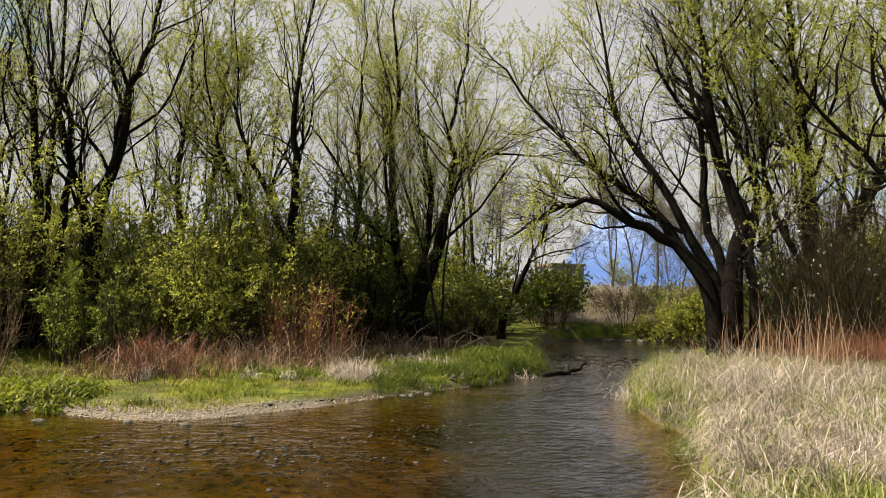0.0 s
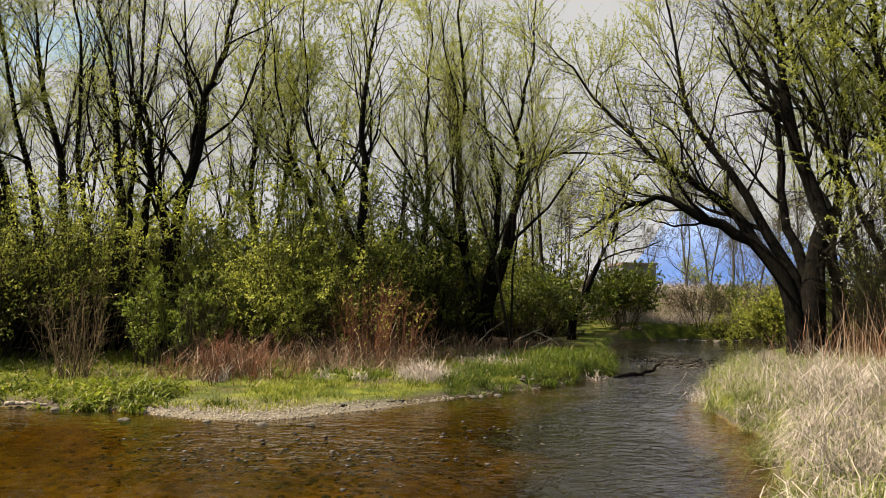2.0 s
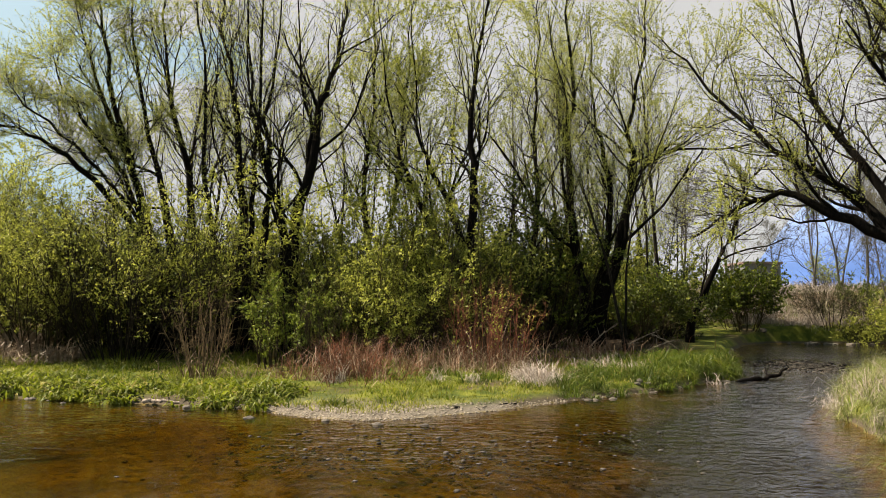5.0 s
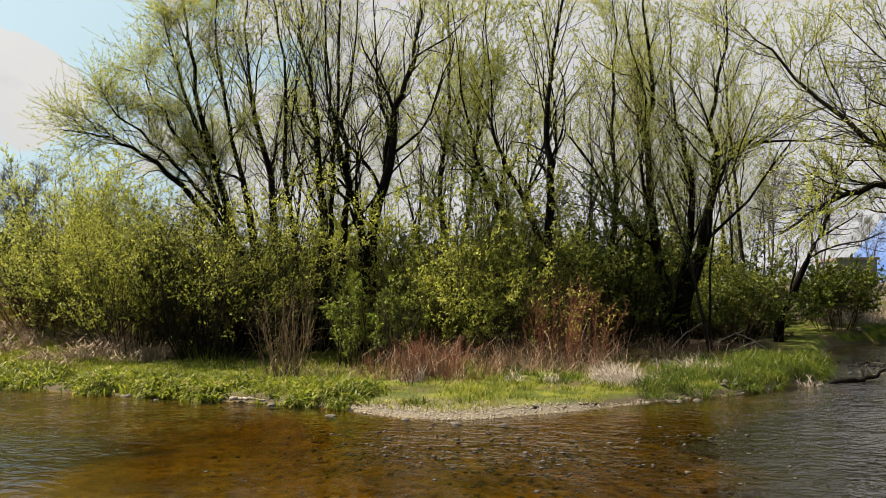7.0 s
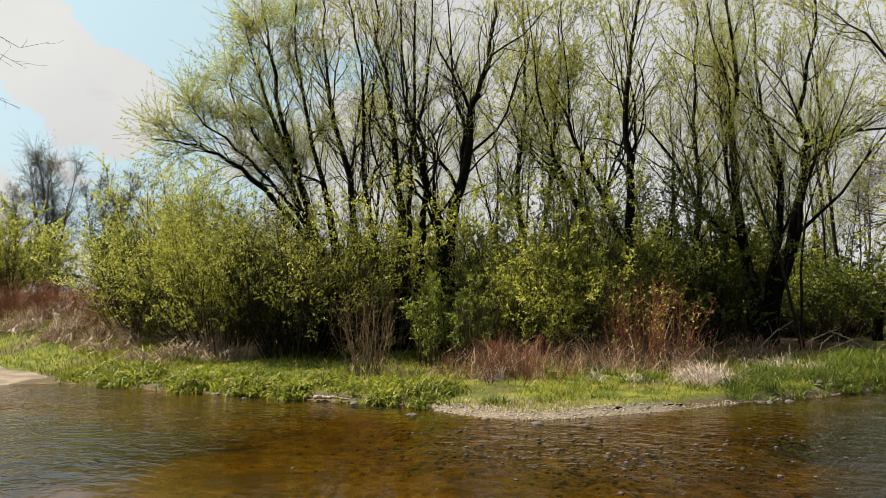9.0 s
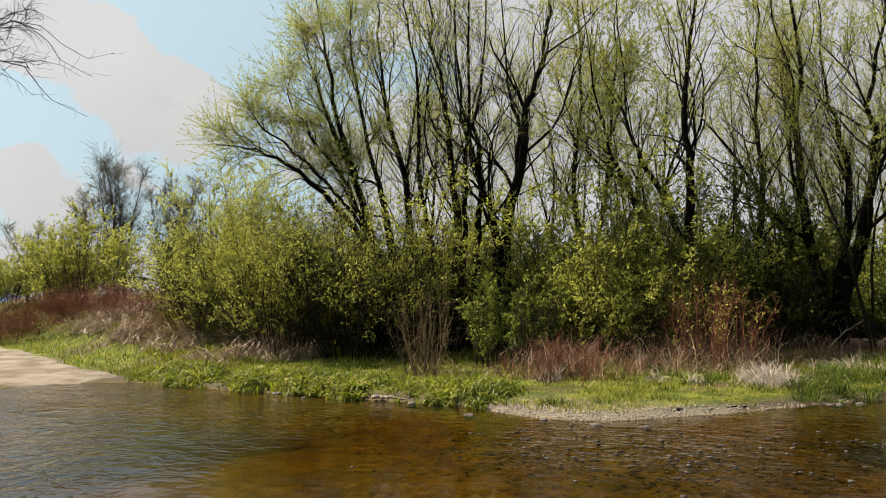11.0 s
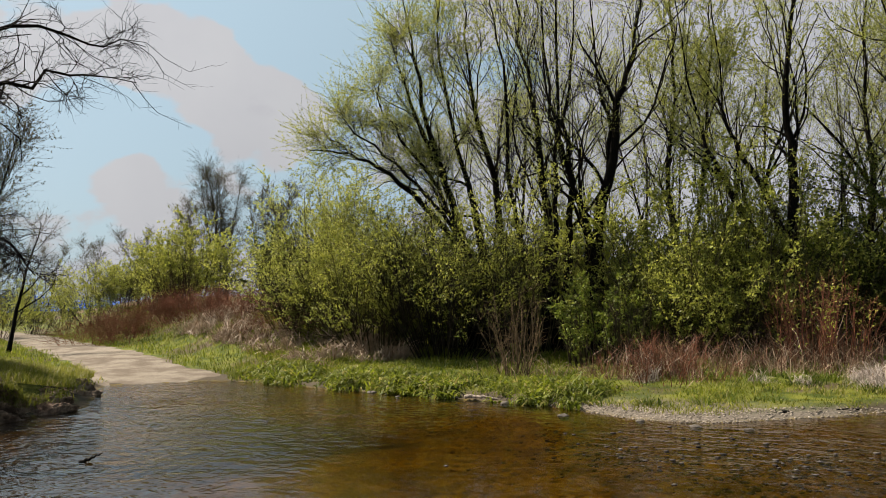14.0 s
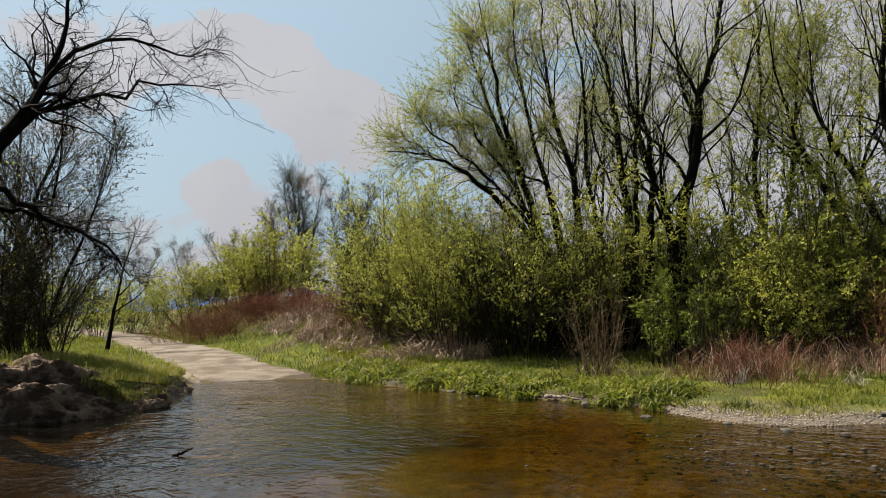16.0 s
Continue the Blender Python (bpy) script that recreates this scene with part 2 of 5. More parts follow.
def part_bm(name, bm, material, parent, label=""):
    me = bpy.data.meshes.new(name)
    bm.to_mesh(me), bm.free()
    me.materials.append(material)
    return part(name, me, parent, label)


def unit(v):
    return v / np.maximum(np.linalg.norm(v, axis=-1, keepdims=True), 1e-9)


# ---- the lie of the land ----
# shores of the stream as plan points, land on the left of each line's run
FAR_SHORE = [(-26, -60), (-17, -14), (-14.2, 0), (-13.9, 4.0), (-13.3, 6.2), (-13.4, 7.6), (-15.6, 9.1), (-17.4, 10.2), (-15.4, 12.2),
             (-12.4, 11.9), (-10.1, 11.8), (-7.5, 11.7), (-6.0, 11.6), (-4.9, 11.0), (-3.3, 11.0), (-2.4, 12.2), (-1.4, 13.6),
             (0.2, 15.4), (1.5, 17.3), (2.75, 20.3), (3.3, 25.8), (3.8, 30.6), (5.3, 36.6), (8.9, 38.2), (13, 38), (24, 35), (60, 34), (400, 60)]
NEAR_SHORE = [(400, 45), (60, 24), (30, 26), (16, 29), (10.6, 30.0), (7.3, 24.2), (4.8, 18.5), (3.45, 14.6), (3.15, 12.1), (3.4, 11.0),
              (3.05, 9.4), (2.7, 8.4), (2.5, 7.2), (1.4, 4.6), (0, 2.7), (-2, 1.3), (-4, 0), (-5.5, -5), (-7, -60)]


def rounded(points, times=2):
    p = np.array(points, float)
    for _ in range(times):
        q = np.empty((2 * len(p) - 2, 2))
        q[0::2], q[1::2] = p[:-1] * 0.75 + p[1:] * 0.25, p[:-1] * 0.25 + p[1:] * 0.75
        p = np.concatenate([p[:1], q, p[-1:]])
    return p


FAR_LINE, NEAR_LINE = rounded(FAR_SHORE), rounded(NEAR_SHORE)
FAR_RING = np.concatenate([FAR_LINE, [(3000, 500), (3000, 4000), (-4000, 4000), (-4000, -3000), (-500, -3000)]])
NEAR_RING = np.concatenate([NEAR_LINE, [(-500, -2900), (3000, -2900), (3000, 400)]])


def line_distance(x, y, line):
    best = np.full(x.shape, 1e9)
    for (ax, ay), (bx, by) in zip(line[:-1], line[1:]):
        dx, dy = bx - ax, by - ay
        t = np.clip(((x - ax) * dx + (y - ay) * dy) / (dx * dx + dy * dy), 0, 1)
        best = np.minimum(best, (x - ax - t * dx) ** 2 + (y - ay - t * dy) ** 2)
    return np.sqrt(best)


def inside(x, y, ring):
    hit = np.zeros(x.shape, bool)
    for (ax, ay), (bx, by) in zip(ring, np.roll(ring, -1, axis=0)):
        if ay != by:
            hit ^= ((ay > y) != (by > y)) & (x < (bx - ax) * (y - ay) / (by - ay) + ax)
    return hit


def ripple(x, y, scale, seed):
    """Smooth cheap noise, about -1 to 1."""
    r = np.random.RandomState(seed)
    out = np.zeros(np.shape(x))
    for k in range(7):
        a, f, p = r.rand() * 6.28, scale * (0.6 + 0.5 * k * r.rand()), r.rand() * 6.28
        out = out + np.sin((x * np.cos(a) + y * np.sin(a)) * f + p + 1.3 * np.sin((x * np.sin(a) - y * np.cos(a)) * f * 0.7 + p)) / (1 + 0.4 * k)
    return out / 2.6


def step(v, a, b):
    t = np.clip((v - a) / (b - a), 0, 1)
    return t * t * (3 - 2 * t)


def bump2(x, y, cx, cy, rx, ry):
    return np.exp(-((x - cx) / rx) ** 2 - ((y - cy) / ry) ** 2)


def track_line(u):
    """Middle of the dirt track, u metres from the ford."""
    return -16.4 - u * 0.93 - 0.0004 * u * u, 11.2 + u * 0.335 - 0.0006 * u * u


TRACK_U = np.linspace(-3, 70, 90)
TRACK_MID = np.stack(track_line(TRACK_U), 1)


def shore(x, y):
    """Metres from the water's edge onto the far bank and onto the near bank; below nought in the water."""
    far = line_distance(x, y, FAR_LINE) * np.where(inside(x, y, FAR_RING), 1, -1)
    near = line_distance(x, y, NEAR_LINE) * np.where(inside(x, y, NEAR_RING), 1, -1)
    wob = 0.10 * ripple(x, y, 2.6, 5) + 0.05 * ripple(x, y, 7.0, 6)
    return far + wob, near + wob


def ground_height(x, y):
    x, y = np.asarray(x, float), np.asarray(y, float)
    far, near = shore(x, y)
    wet = np.maximum(far, near)
    bed = -0.05 - (0.24 + 0.28 * step(x, -2.0, 1.0)) * step(-wet, 0.0, 2.2 - 1.3 * step(x, -0.5, 1.8)) + 0.03 * ripple(x, y, 1.7, 8) - 0.08 * step(x, -6.0, -9.0) * step(-wet, 0.6, 2.6)
    bed = bed + (0.30 * bump2(x, y, -2.5, 9.0, 2.6, 1.6) + 0.2 * bump2(x, y, 0.3, 10.5, 1.4, 1.2) + 0.34 * bump2(x, y, 5.0, 23.7, 1.3, 1.7)) * step(-wet, 0, 1.2)
    # far bank: low turf edge, a flat gravel spit, higher towards the bend
    spit = bump2(x, y, -4.2, 11.4, 1.9, 1.5)
    road = step(line_distance(x, y, TRACK_MID), 3.2, 1.2)
    lip = 0.13 + 0.20 * step(x, -1, 2.5) + 0.5 * step(y, 35, 39)
    lip = lip * (1 - 0.65 * spit) * (1 - 0.85 * road)
    a = lip * step(far, 0.0, 0.35) + 0.035 * np.clip(far, 0, 6) + 0.012 * np.clip(far - 6, 0, 20)
    a = a + 1.45 * step(y - 0.25 * x, 37.2, 40.5) * step(x, -3, 3) * step(x, 26, 16)
    d, az = np.hypot(x, y), np.degrees(np.arctan2(-x, y))
    a = a + (1.15 * step(d, 19.5, 29.5) + 0.5 * step(d, 30, 60)) * step(az, 38, 46) * (1 - 0.9 * step(line_distance(x, y, TRACK_MID), 5, 2.0)) * (1 - 0.75 * step(az, 57, 62))
    a = a + 0.75 * bump2(x, y, -16.2, 5.0, 2.6, 2.3) * step(far, 0.1, 1.3) + 0.35 * bump2(x, y, -19, 7.5, 3, 2) * step(far, 0.1, 1.3)
    a = a + 0.05 * ripple(x, y, 0.9, 9) * step(far, 0.5, 3) * (1 - road)
    # near bank: an undercut edge, then a rough meadow
    b = 0.34 * step(near, 0.0, 0.30) + 0.05 * np.clip(near, 0, 7) + 0.05 * ripple(x, y, 1.1, 10) * step(near, 0.3, 2)
    b = b - 0.2 * bump2(x, y, 0, 0, 4, 3)
    return np.where(far > 0, a, np.where(near > 0, b, np.minimum(bed, -0.02 * step(-wet, 0, 0.4))))


def graded(lo, hi, fine, reach):
    """Grid lines: even between lo and hi, ever wider beyond."""
    mid = np.arange(lo, hi, fine)
    out, s = [], fine
    v = 0.0
    while v < reach:
        s *= 1.22
        v += s
        out.append(v)
    out = np.array(out)
    return np.concatenate([(lo - out)[::-1], mid, mid[-1] + out])


def grid(gx, gy, zs):
    X, Y = np.meshgrid(gx, gy)
    nx, ny = len(gx), len(gy)
    i = (np.arange(ny - 1)[:, None] * nx + np.arange(nx - 1)[None]).ravel()
    return np.stack([X, Y, zs(X, Y)], -1).reshape(-1, 3), np.stack([i, i + 1, i + 1 + nx, i + nx], 1)


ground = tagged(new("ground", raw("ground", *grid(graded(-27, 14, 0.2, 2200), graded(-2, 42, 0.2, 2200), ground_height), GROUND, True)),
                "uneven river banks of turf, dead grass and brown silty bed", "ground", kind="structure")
water = tagged(new("water", raw("water", *grid(graded(-21.3, 12, 4, 1500), graded(-1.7, 40, 4, 1500), lambda x, y: 0 * x), WATER, True)),
               "shallow clear brown stream water with wind ripples", "water", kind="structure")


def dirt_track():
    across = np.linspace(-1, 1, 15)
    u = np.linspace(-1.2, 46, 130)
    mx, my = track_line(u)
    tx, ty = np.gradient(mx), np.gradient(my)
    n = np.hypot(tx, ty)
    half = 1.3 + 0.45 * np.exp(-np.maximum(u, 0) / 2.5) + 0.10 * np.sin(u * 1.7) + 0.07 * np.sin(u * 4.3 + 1)
    X = mx[:, None] - (ty / n)[:, None] * across * half[:, None]
    Y = my[:, None] + (tx / n)[:, None] * across * half[:, None]
    rut = -0.045 * np.exp(-((np.abs(across) - 0.55) / 0.16) ** 2)
    Z = ground_height(X, Y) + 0.05 + 0.4 * rut - 0.09 * np.abs(across) ** 6 - 0.05 * step(u, 1.0, -0.5)[:, None]
    i = (np.arange(len(u) - 1)[:, None] * 15 + np.arange(14)[None]).ravel()
    me = raw("track", np.stack([X, Y, Z], -1).reshape(-1, 3), np.stack([i, i + 1, i + 16, i + 15], 1), TRACK, True)
    return tagged(new("track", me), "pale dusty dirt track with wheel ruts running into the ford", "dirt track", kind="structure")


dirt_track()

# ---- growing things ----


def shoots(rng, start, way, length, radius, segs, lift, wobble, tip=0.3):
    """Bent shoots: points (n, segs + 1, 3) and radii."""
    n = len(start)
    length, radius = np.broadcast_to(length, n), np.broadcast_to(radius, n)
    P, d = np.empty((n, segs + 1, 3)), unit(np.asarray(way, float))
    P[:, 0] = start
    for s in range(segs):
        d = unit(d + rng.normal(0, wobble, (n, 3)) + np.array([0, 0, lift]))
        P[:, s + 1] = P[:, s] + d * (length / segs)[:, None]
    return P, radius[:, None] * np.linspace(1, tip, segs + 1)[None]


def offspring(rng, P, R, count, lo, hi, angle, vary=12):
    """Where side shoots leave their parents: start, way, radius and place along the parent."""
    n, s = len(P), P.shape[1] - 1
    f = lo + (hi - lo) * (np.arange(count)[None] + rng.rand(n, count)) / count
    k = np.minimum((f * s).astype(int), s - 1)
    w = (f * s - k)[..., None]
    row = np.arange(n)[:, None]
    start = P[row, k] * (1 - w) + P[row, k + 1] * w
    t = unit(P[row, k + 1] - P[row, k])
    side = rng.normal(0, 1, t.shape)
    side = unit(side - t * (side * t).sum(-1, keepdims=True))
    a = np.radians(angle + rng.normal(0, vary, f.shape))[..., None]
    rad = R[row, k]
    return start.reshape(-1, 3), (t * np.cos(a) + side * np.sin(a)).reshape(-1, 3), rad.ravel(), f.ravel()


def tubes(P, R, sides):
    n, m = P.shape[:2]
    t = unit(np.gradient(P, axis=1))
    ref = np.where(np.abs(t[..., 2:3]) > 0.9, [1.0, 0, 0], [0, 0, 1.0])
    u = unit(np.cross(t, ref))
    v = np.cross(t, u)
    a = np.arange(sides) * 2 * np.pi / sides
    V = P[:, :, None] + R[:, :, None, None] * (u[:, :, None] * np.cos(a)[:, None] + v[:, :, None] * np.sin(a)[:, None])
    idx = np.arange(n * m * sides).reshape(n, m, sides)
    nxt = np.roll(idx, -1, axis=2)
    Q = np.stack([idx[:, :-1], nxt[:, :-1], nxt[:, 1:], idx[:, 1:]], -1)
    return V.reshape(-1, 3), Q.reshape(-1, 4)


def leaves(rng, P, count, size, lo=0.15, slim=0.4, hang=0.0):
    """Small leaf blades along shoots."""
    n, s = len(P), P.shape[1] - 1
    f = lo + (1 - lo) * rng.rand(n, count)
    k = np.minimum((f * s).astype(int), s - 1)
    w = (f * s - k)[..., None]
    row = np.arange(n)[:, None]
    p = (P[row, k] * (1 - w) + P[row, k + 1] * w).reshape(-1, 3)
    t = unit(P[row, k + 1] - P[row, k]).reshape(-1, 3)
    d = unit(t * 0.6 + rng.normal(0, 0.6, p.shape) - np.array([0, 0, hang]))
    side = unit(np.cross(d, rng.normal(0, 1, p.shape)))
    L = (size * (0.6 + 0.8 * rng.rand(len(p))))[:, None]
    V = np.stack([p - side * L * slim * 0.25, p + d * L * 0.55 + side * L * slim * 0.75, p + d * L], 1)
    return V.reshape(-1, 3), np.arange(len(p) * 3).reshape(-1, 3)


def bend(points, n, radius, rng, rough=0.07):
    """A smooth stem through a few (across, up) places in the plane of its az: points and radii."""
    p = np.array(points, float)
    p = np.concatenate([2 * p[:1] - p[1:2], p, 2 * p[-1:] - p[-2:-1]])
    t = np.linspace(0, len(p) - 3 - 1e-6, n)
    k, w = t.astype(int), (t % 1)[:, None]
    a, b, c, d = p[k], p[k + 1], p[k + 2], p[k + 3]
    out = 0.5 * (2 * b + (c - a) * w + (2 * a - 5 * b + 4 * c - d) * w ** 2 + (3 * b - a - 3 * c + d) * w ** 3)
    return out + rng.normal(0, rough, out.shape) * np.linspace(0, 1, n)[:, None]


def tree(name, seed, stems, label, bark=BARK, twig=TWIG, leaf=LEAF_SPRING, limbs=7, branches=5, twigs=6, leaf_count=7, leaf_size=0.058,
         limb_length=0.34, limb_angle=37, lift=0.10, bare=0.3, wobble=0.17, sides=8, category="tree", twig_radius=0.0046, droop=0.0, group="", az=0.0, slim=0.42, twig_segs=1, twig_length=0.55, bias=-0.6):
    """A tree of one or more stems, each (x, y, lean towards, lean, length, radius, lift) or (radius, depth, [(across, up), ...]):
    trunk with its limbs, fine brushwood, leaves."""
    rng = np.random.RandomState(seed)
    root = tagged(new(name), label, category, group)
    fine, fresh = [], []
    right = np.array([math.cos(radians(az)), math.sin(radians(az)), 0])
    back = np.array([-right[1], right[0], 0])
    for spec in stems:
        if len(spec) == 3:
            radius, depth, way = spec
            line = bend([(0.7 * way[0][0], -0.25)] + list(way), 18, radius, rng)
            P = (line[:, :1] * right + line[:, 1:] * np.array([0, 0, 1.0]) + (depth * np.linspace(0, 1, 18) ** 1.5 + rng.normal(0, 0.03, 18))[:, None] * back)[None]
            length = float(np.linalg.norm(np.diff(P[0], axis=0), axis=1).sum())
            R = 1.15 * radius * (0.08 + 0.92 * (1 - np.linspace(0, 1, 18)[None]) ** 1.1)
        else:
            x, y, to, lean, length, radius, rise = spec
            a, l = np.radians(to), np.radians(lean)
            way = np.array([[np.sin(l) * np.cos(a), np.sin(l) * np.sin(a), np.cos(l)]])
            P, R = shoots(rng, np.array([[x, y, -0.25]]), way, length, radius, 17, rise, 0.05, 0.16)
        R = R * (1 + 0.35 * np.exp(-np.linspace(0, length, 18) / 0.35))[None] * (1 + rng.normal(0, 0.03, R.shape))
        start, d, rad, f = offspring(rng, P, R, limbs, bare, 0.97, limb_angle)
        reach = length * limb_length * (1.15 - 0.75 * f) * (0.7 + 0.6 * rng.rand(len(f)))
        LP, LR = shoots(rng, start, d, reach, rad * (0.27 + 0.25 * rng.rand(len(rad))), 7, lift, wobble)
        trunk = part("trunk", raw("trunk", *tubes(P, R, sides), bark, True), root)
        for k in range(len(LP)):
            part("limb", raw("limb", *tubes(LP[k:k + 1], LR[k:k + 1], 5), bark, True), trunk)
        start, d, rad, f = offspring(rng, LP, LR, branches, 0.15, 1.0, 36, 14)
        base = np.repeat(reach, branches)
        BP, BR = shoots(rng, start, d, np.maximum(base * 0.52 * (1.1 - 0.6 * f) * (0.6 + 0.8 * rng.rand(len(f))), 0.35), np.maximum(rad * 0.6, twig_radius * 1.4), 4, lift, wobble)
        # the leader's own side shoots
        start, d, rad, f = offspring(rng, P, R, limbs * 2, 0.45, 1.0, 28)
        TP, TR = shoots(rng, start, d, length * 0.14 * (0.6 + 0.8 * rng.rand(len(f))), np.maximum(rad * 0.35, twig_radius * 1.4), 4, lift, wobble)
        BP, BR = np.concatenate([BP, TP]), np.concatenate([BR, TR])
        start, d, rad, f = offspring(rng, BP, BR, twigs, 0.12, 1.0, 33, 15)
        WP, WR = shoots(rng, start, d, twig_length * (1 + 1.6 * rng.rand(len(f))) * (length / 13) ** 0.5, np.clip(rad * 0.6, twig_radius * 0.6, twig_radius), twig_segs, lift * 0.6 - droop, wobble * 1.4, 0.4)
        fine += [tubes(BP, BR, 3), tubes(WP, WR, 3)]
        if leaf_count:
            # leaves come out in clouds, most of all in the head of the tree
            E = BP[:, -1]
            cloud = ripple(E[:, 0] + 0.6 * E[:, 2], E[:, 1] + 0.8 * E[:, 2], 1.15, seed)
            early = np.repeat(rng.rand(len(BP)) < np.clip(1.9 * E[:, 2] / P[0, :, 2].max() + bias + 0.9 * cloud, 0.04, 0.97), twigs)
            fresh.append(leaves(rng, WP[early], int(leaf_count * 4.8), leaf_size, slim=slim, hang=droop))
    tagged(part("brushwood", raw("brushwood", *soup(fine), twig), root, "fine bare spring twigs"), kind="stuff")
    if fresh:
        tagged(part("foliage", raw("foliage", *soup(fresh), leaf), root, "sparse young leaves"), kind="stuff")
    return root


def bush(name, seed, label, height=3.0, spread=1.6, stems=26, leaf=LEAF_MID, leaf_count=8, leaf_size=0.085, twig=TWIG_OLIVE, shoots_each=9, twigs=5,
         radius=0.018, lift=0.05, category="bush", cluster=0.35, lean=32, group="", angle=42, reach=1.0, skirt=0.24):
    """A many-stemmed bush: stems fanning from the base, side shoots, leaves."""
    rng = np.random.RandomState(seed)
    root = tagged(new(name), label, category, group)
    a, r = rng.rand(stems) * 2 * np.pi, np.sqrt(rng.rand(stems))
    start = np.stack([np.cos(a) * r * cluster * spread, np.sin(a) * r * cluster * spread, np.full(stems, -0.15)], 1)
    l = np.radians(lean) * r
    way = np.stack([np.cos(a) * np.sin(l), np.sin(a) * np.sin(l), np.cos(l)], 1)
    P, R = shoots(rng, start, way, height * (1.05 - 0.35 * r) * (0.75 + 0.35 * rng.rand(stems)), radius, 7, lift, 0.09)
    s, d, rad, f = offspring(rng, P, R, shoots_each, skirt, 1.0, angle)
    BP, BR = shoots(rng, s, d, spread * reach * 0.55 * (1.1 - 0.5 * f) * (0.35 + 1.1 * rng.rand(len(f))), rad * 0.6, 4, lift, 0.12)
    s, d, rad, f = offspring(rng, BP, BR, twigs, 0.2, 1.0, 40)
    WP, WR = shoots(rng, s, d, reach * (0.2 + 0.4 * rng.rand(len(f))), np.maximum(rad * 0.6, 0.003), 1, lift, 0.15, 0.5)
    for k in range(stems):
        part("stem", raw("stem", *tubes(P[k:k + 1], R[k:k + 1], 5), twig, True), root)
    tagged(part("brushwood", raw("brushwood", *soup([tubes(BP, BR, 3), tubes(WP, WR, 3)]), twig), root), kind="stuff")
    if leaf_count:
        # leaves crowd in clouds towards the light and leave hollows below
        E = BP[:, -1]
        cloud = ripple(E[:, 0] + 0.5 * E[:, 2], E[:, 1] - 0.6 * E[:, 2], 2.6, seed)
        mood = np.repeat(rng.rand(len(BP)) < np.clip(0.15 + 0.75 * E[:, 2] / height + 0.55 * cloud, 0.03, 1), twigs)
        tagged(part("foliage", raw("foliage", *leaves(rng, WP[mood], max(1, int(leaf_count * 1.7)), leaf_size * 1.35, 0.0, 0.62), leaf), root), kind="stuff")
    return root


def planted(ob, x, y, turn=0.0, scale=1.0, tall=1.0, sink=0.0):
    z = float(ground_height(np.array([x]), np.array([y]))[0])
    ob.matrix_basis = pose(x, y, z - sink, 0, 0, turn) @ Matrix.Diagonal((scale, scale, scale * tall, 1))
    return ob


def polar(az, d):
    return -d * math.sin(radians(az)), d * math.cos(radians(az))


def blades(rng, x, y, height, width, lean=0.35, curl=0.5, to=None, z0=None, segs=2):
    """Grass blades on the ground: two bent pieces each."""
    n = len(x)
    z = (ground_height(x, y) if z0 is None else z0) - 0.02
    a = rng.rand(n) * 2 * np.pi if to is None else to + rng.normal(0, 0.7, n)
    h = height * (0.55 + 0.8 * rng.rand(n))
    l = np.abs(rng.normal(0.75 * lean, 0.5 * lean, n))
    out = np.stack([np.cos(a), np.sin(a), 0 * a], 1)
    up = np.array([0, 0, 1.0])
    d1 = out * np.sin(l)[:, None] + up * np.cos(l)[:, None]
    l2 = l + curl * (0.4 + rng.rand(n))
    d2 = out * np.sin(l2)[:, None] + up * np.cos(l2)[:, None]
    b = rng.rand(n) * 2 * np.pi
    side = np.stack([np.cos(b), np.sin(b), 0 * b], 1) * (width * (0.6 + 0.8 * rng.rand(n)))[:, None] / 2
    p0 = np.stack([x, y, z], 1)
    p1 = p0 + d1 * (h * 0.55)[:, None]
    p2 = p1 + d2 * (h * 0.5)[:, None]
    if segs == 3:
        l3 = l2 + curl * (0.4 + 0.8 * rng.rand(n))
        d3 = out * np.sin(l3)[:, None] + up * np.cos(l3)[:, None]
        p3 = p2 + d3 * (h * 0.4)[:, None]
        p3[:, 2] = np.maximum(p3[:, 2], z + 0.03)
        V = np.stack([p0 - side, p0 + side, p1 - side * 0.85, p1 + side * 0.85, p2 - side * 0.6, p2 + side * 0.6, p3 - side * 0.12, p3 + side * 0.12], 1)
        k = np.arange(n)[:, None] * 8
        Q = np.concatenate([k + [0, 1, 3, 2], k + [2, 3, 5, 4], k + [4, 5, 7, 6]], 1)
        return V.reshape(-1, 3), Q.reshape(-1, 4)
    V = np.stack([p0 - side, p0 + side, p1 - side * 0.75, p1 + side * 0.75, p2 - side * 0.12, p2 + side * 0.12], 1)
    k = np.arange(n)[:, None] * 6
    Q = np.concatenate([k + [0, 1, 3, 2], k + [2, 3, 5, 4]], 1)
    return V.reshape(-1, 3), Q.reshape(-1, 4)


def scatter(rng, n, x0, x1, y0, y1, keep):
    """Random places in a rectangle, where keep(x, y, far, near) gives how likely one stays."""
    x, y = x0 + (x1 - x0) * rng.rand(n), y0 + (y1 - y0) * rng.rand(n)
    far, near = shore(x, y)
    k = rng.rand(n) < keep(x, y, far, near)
    return x[k], y[k]


def stuff(name, pieces, mat, label, category, smooth=False):
    return tagged(new(name, raw(name, *soup(pieces), mat, smooth)), label, category, kind="stuff")


def comb_to(x, y):
    """The way in which wind and floods have combed the dead grass."""
    return 2.6 + 1.5 * ripple(x, y, 0.7, 61)


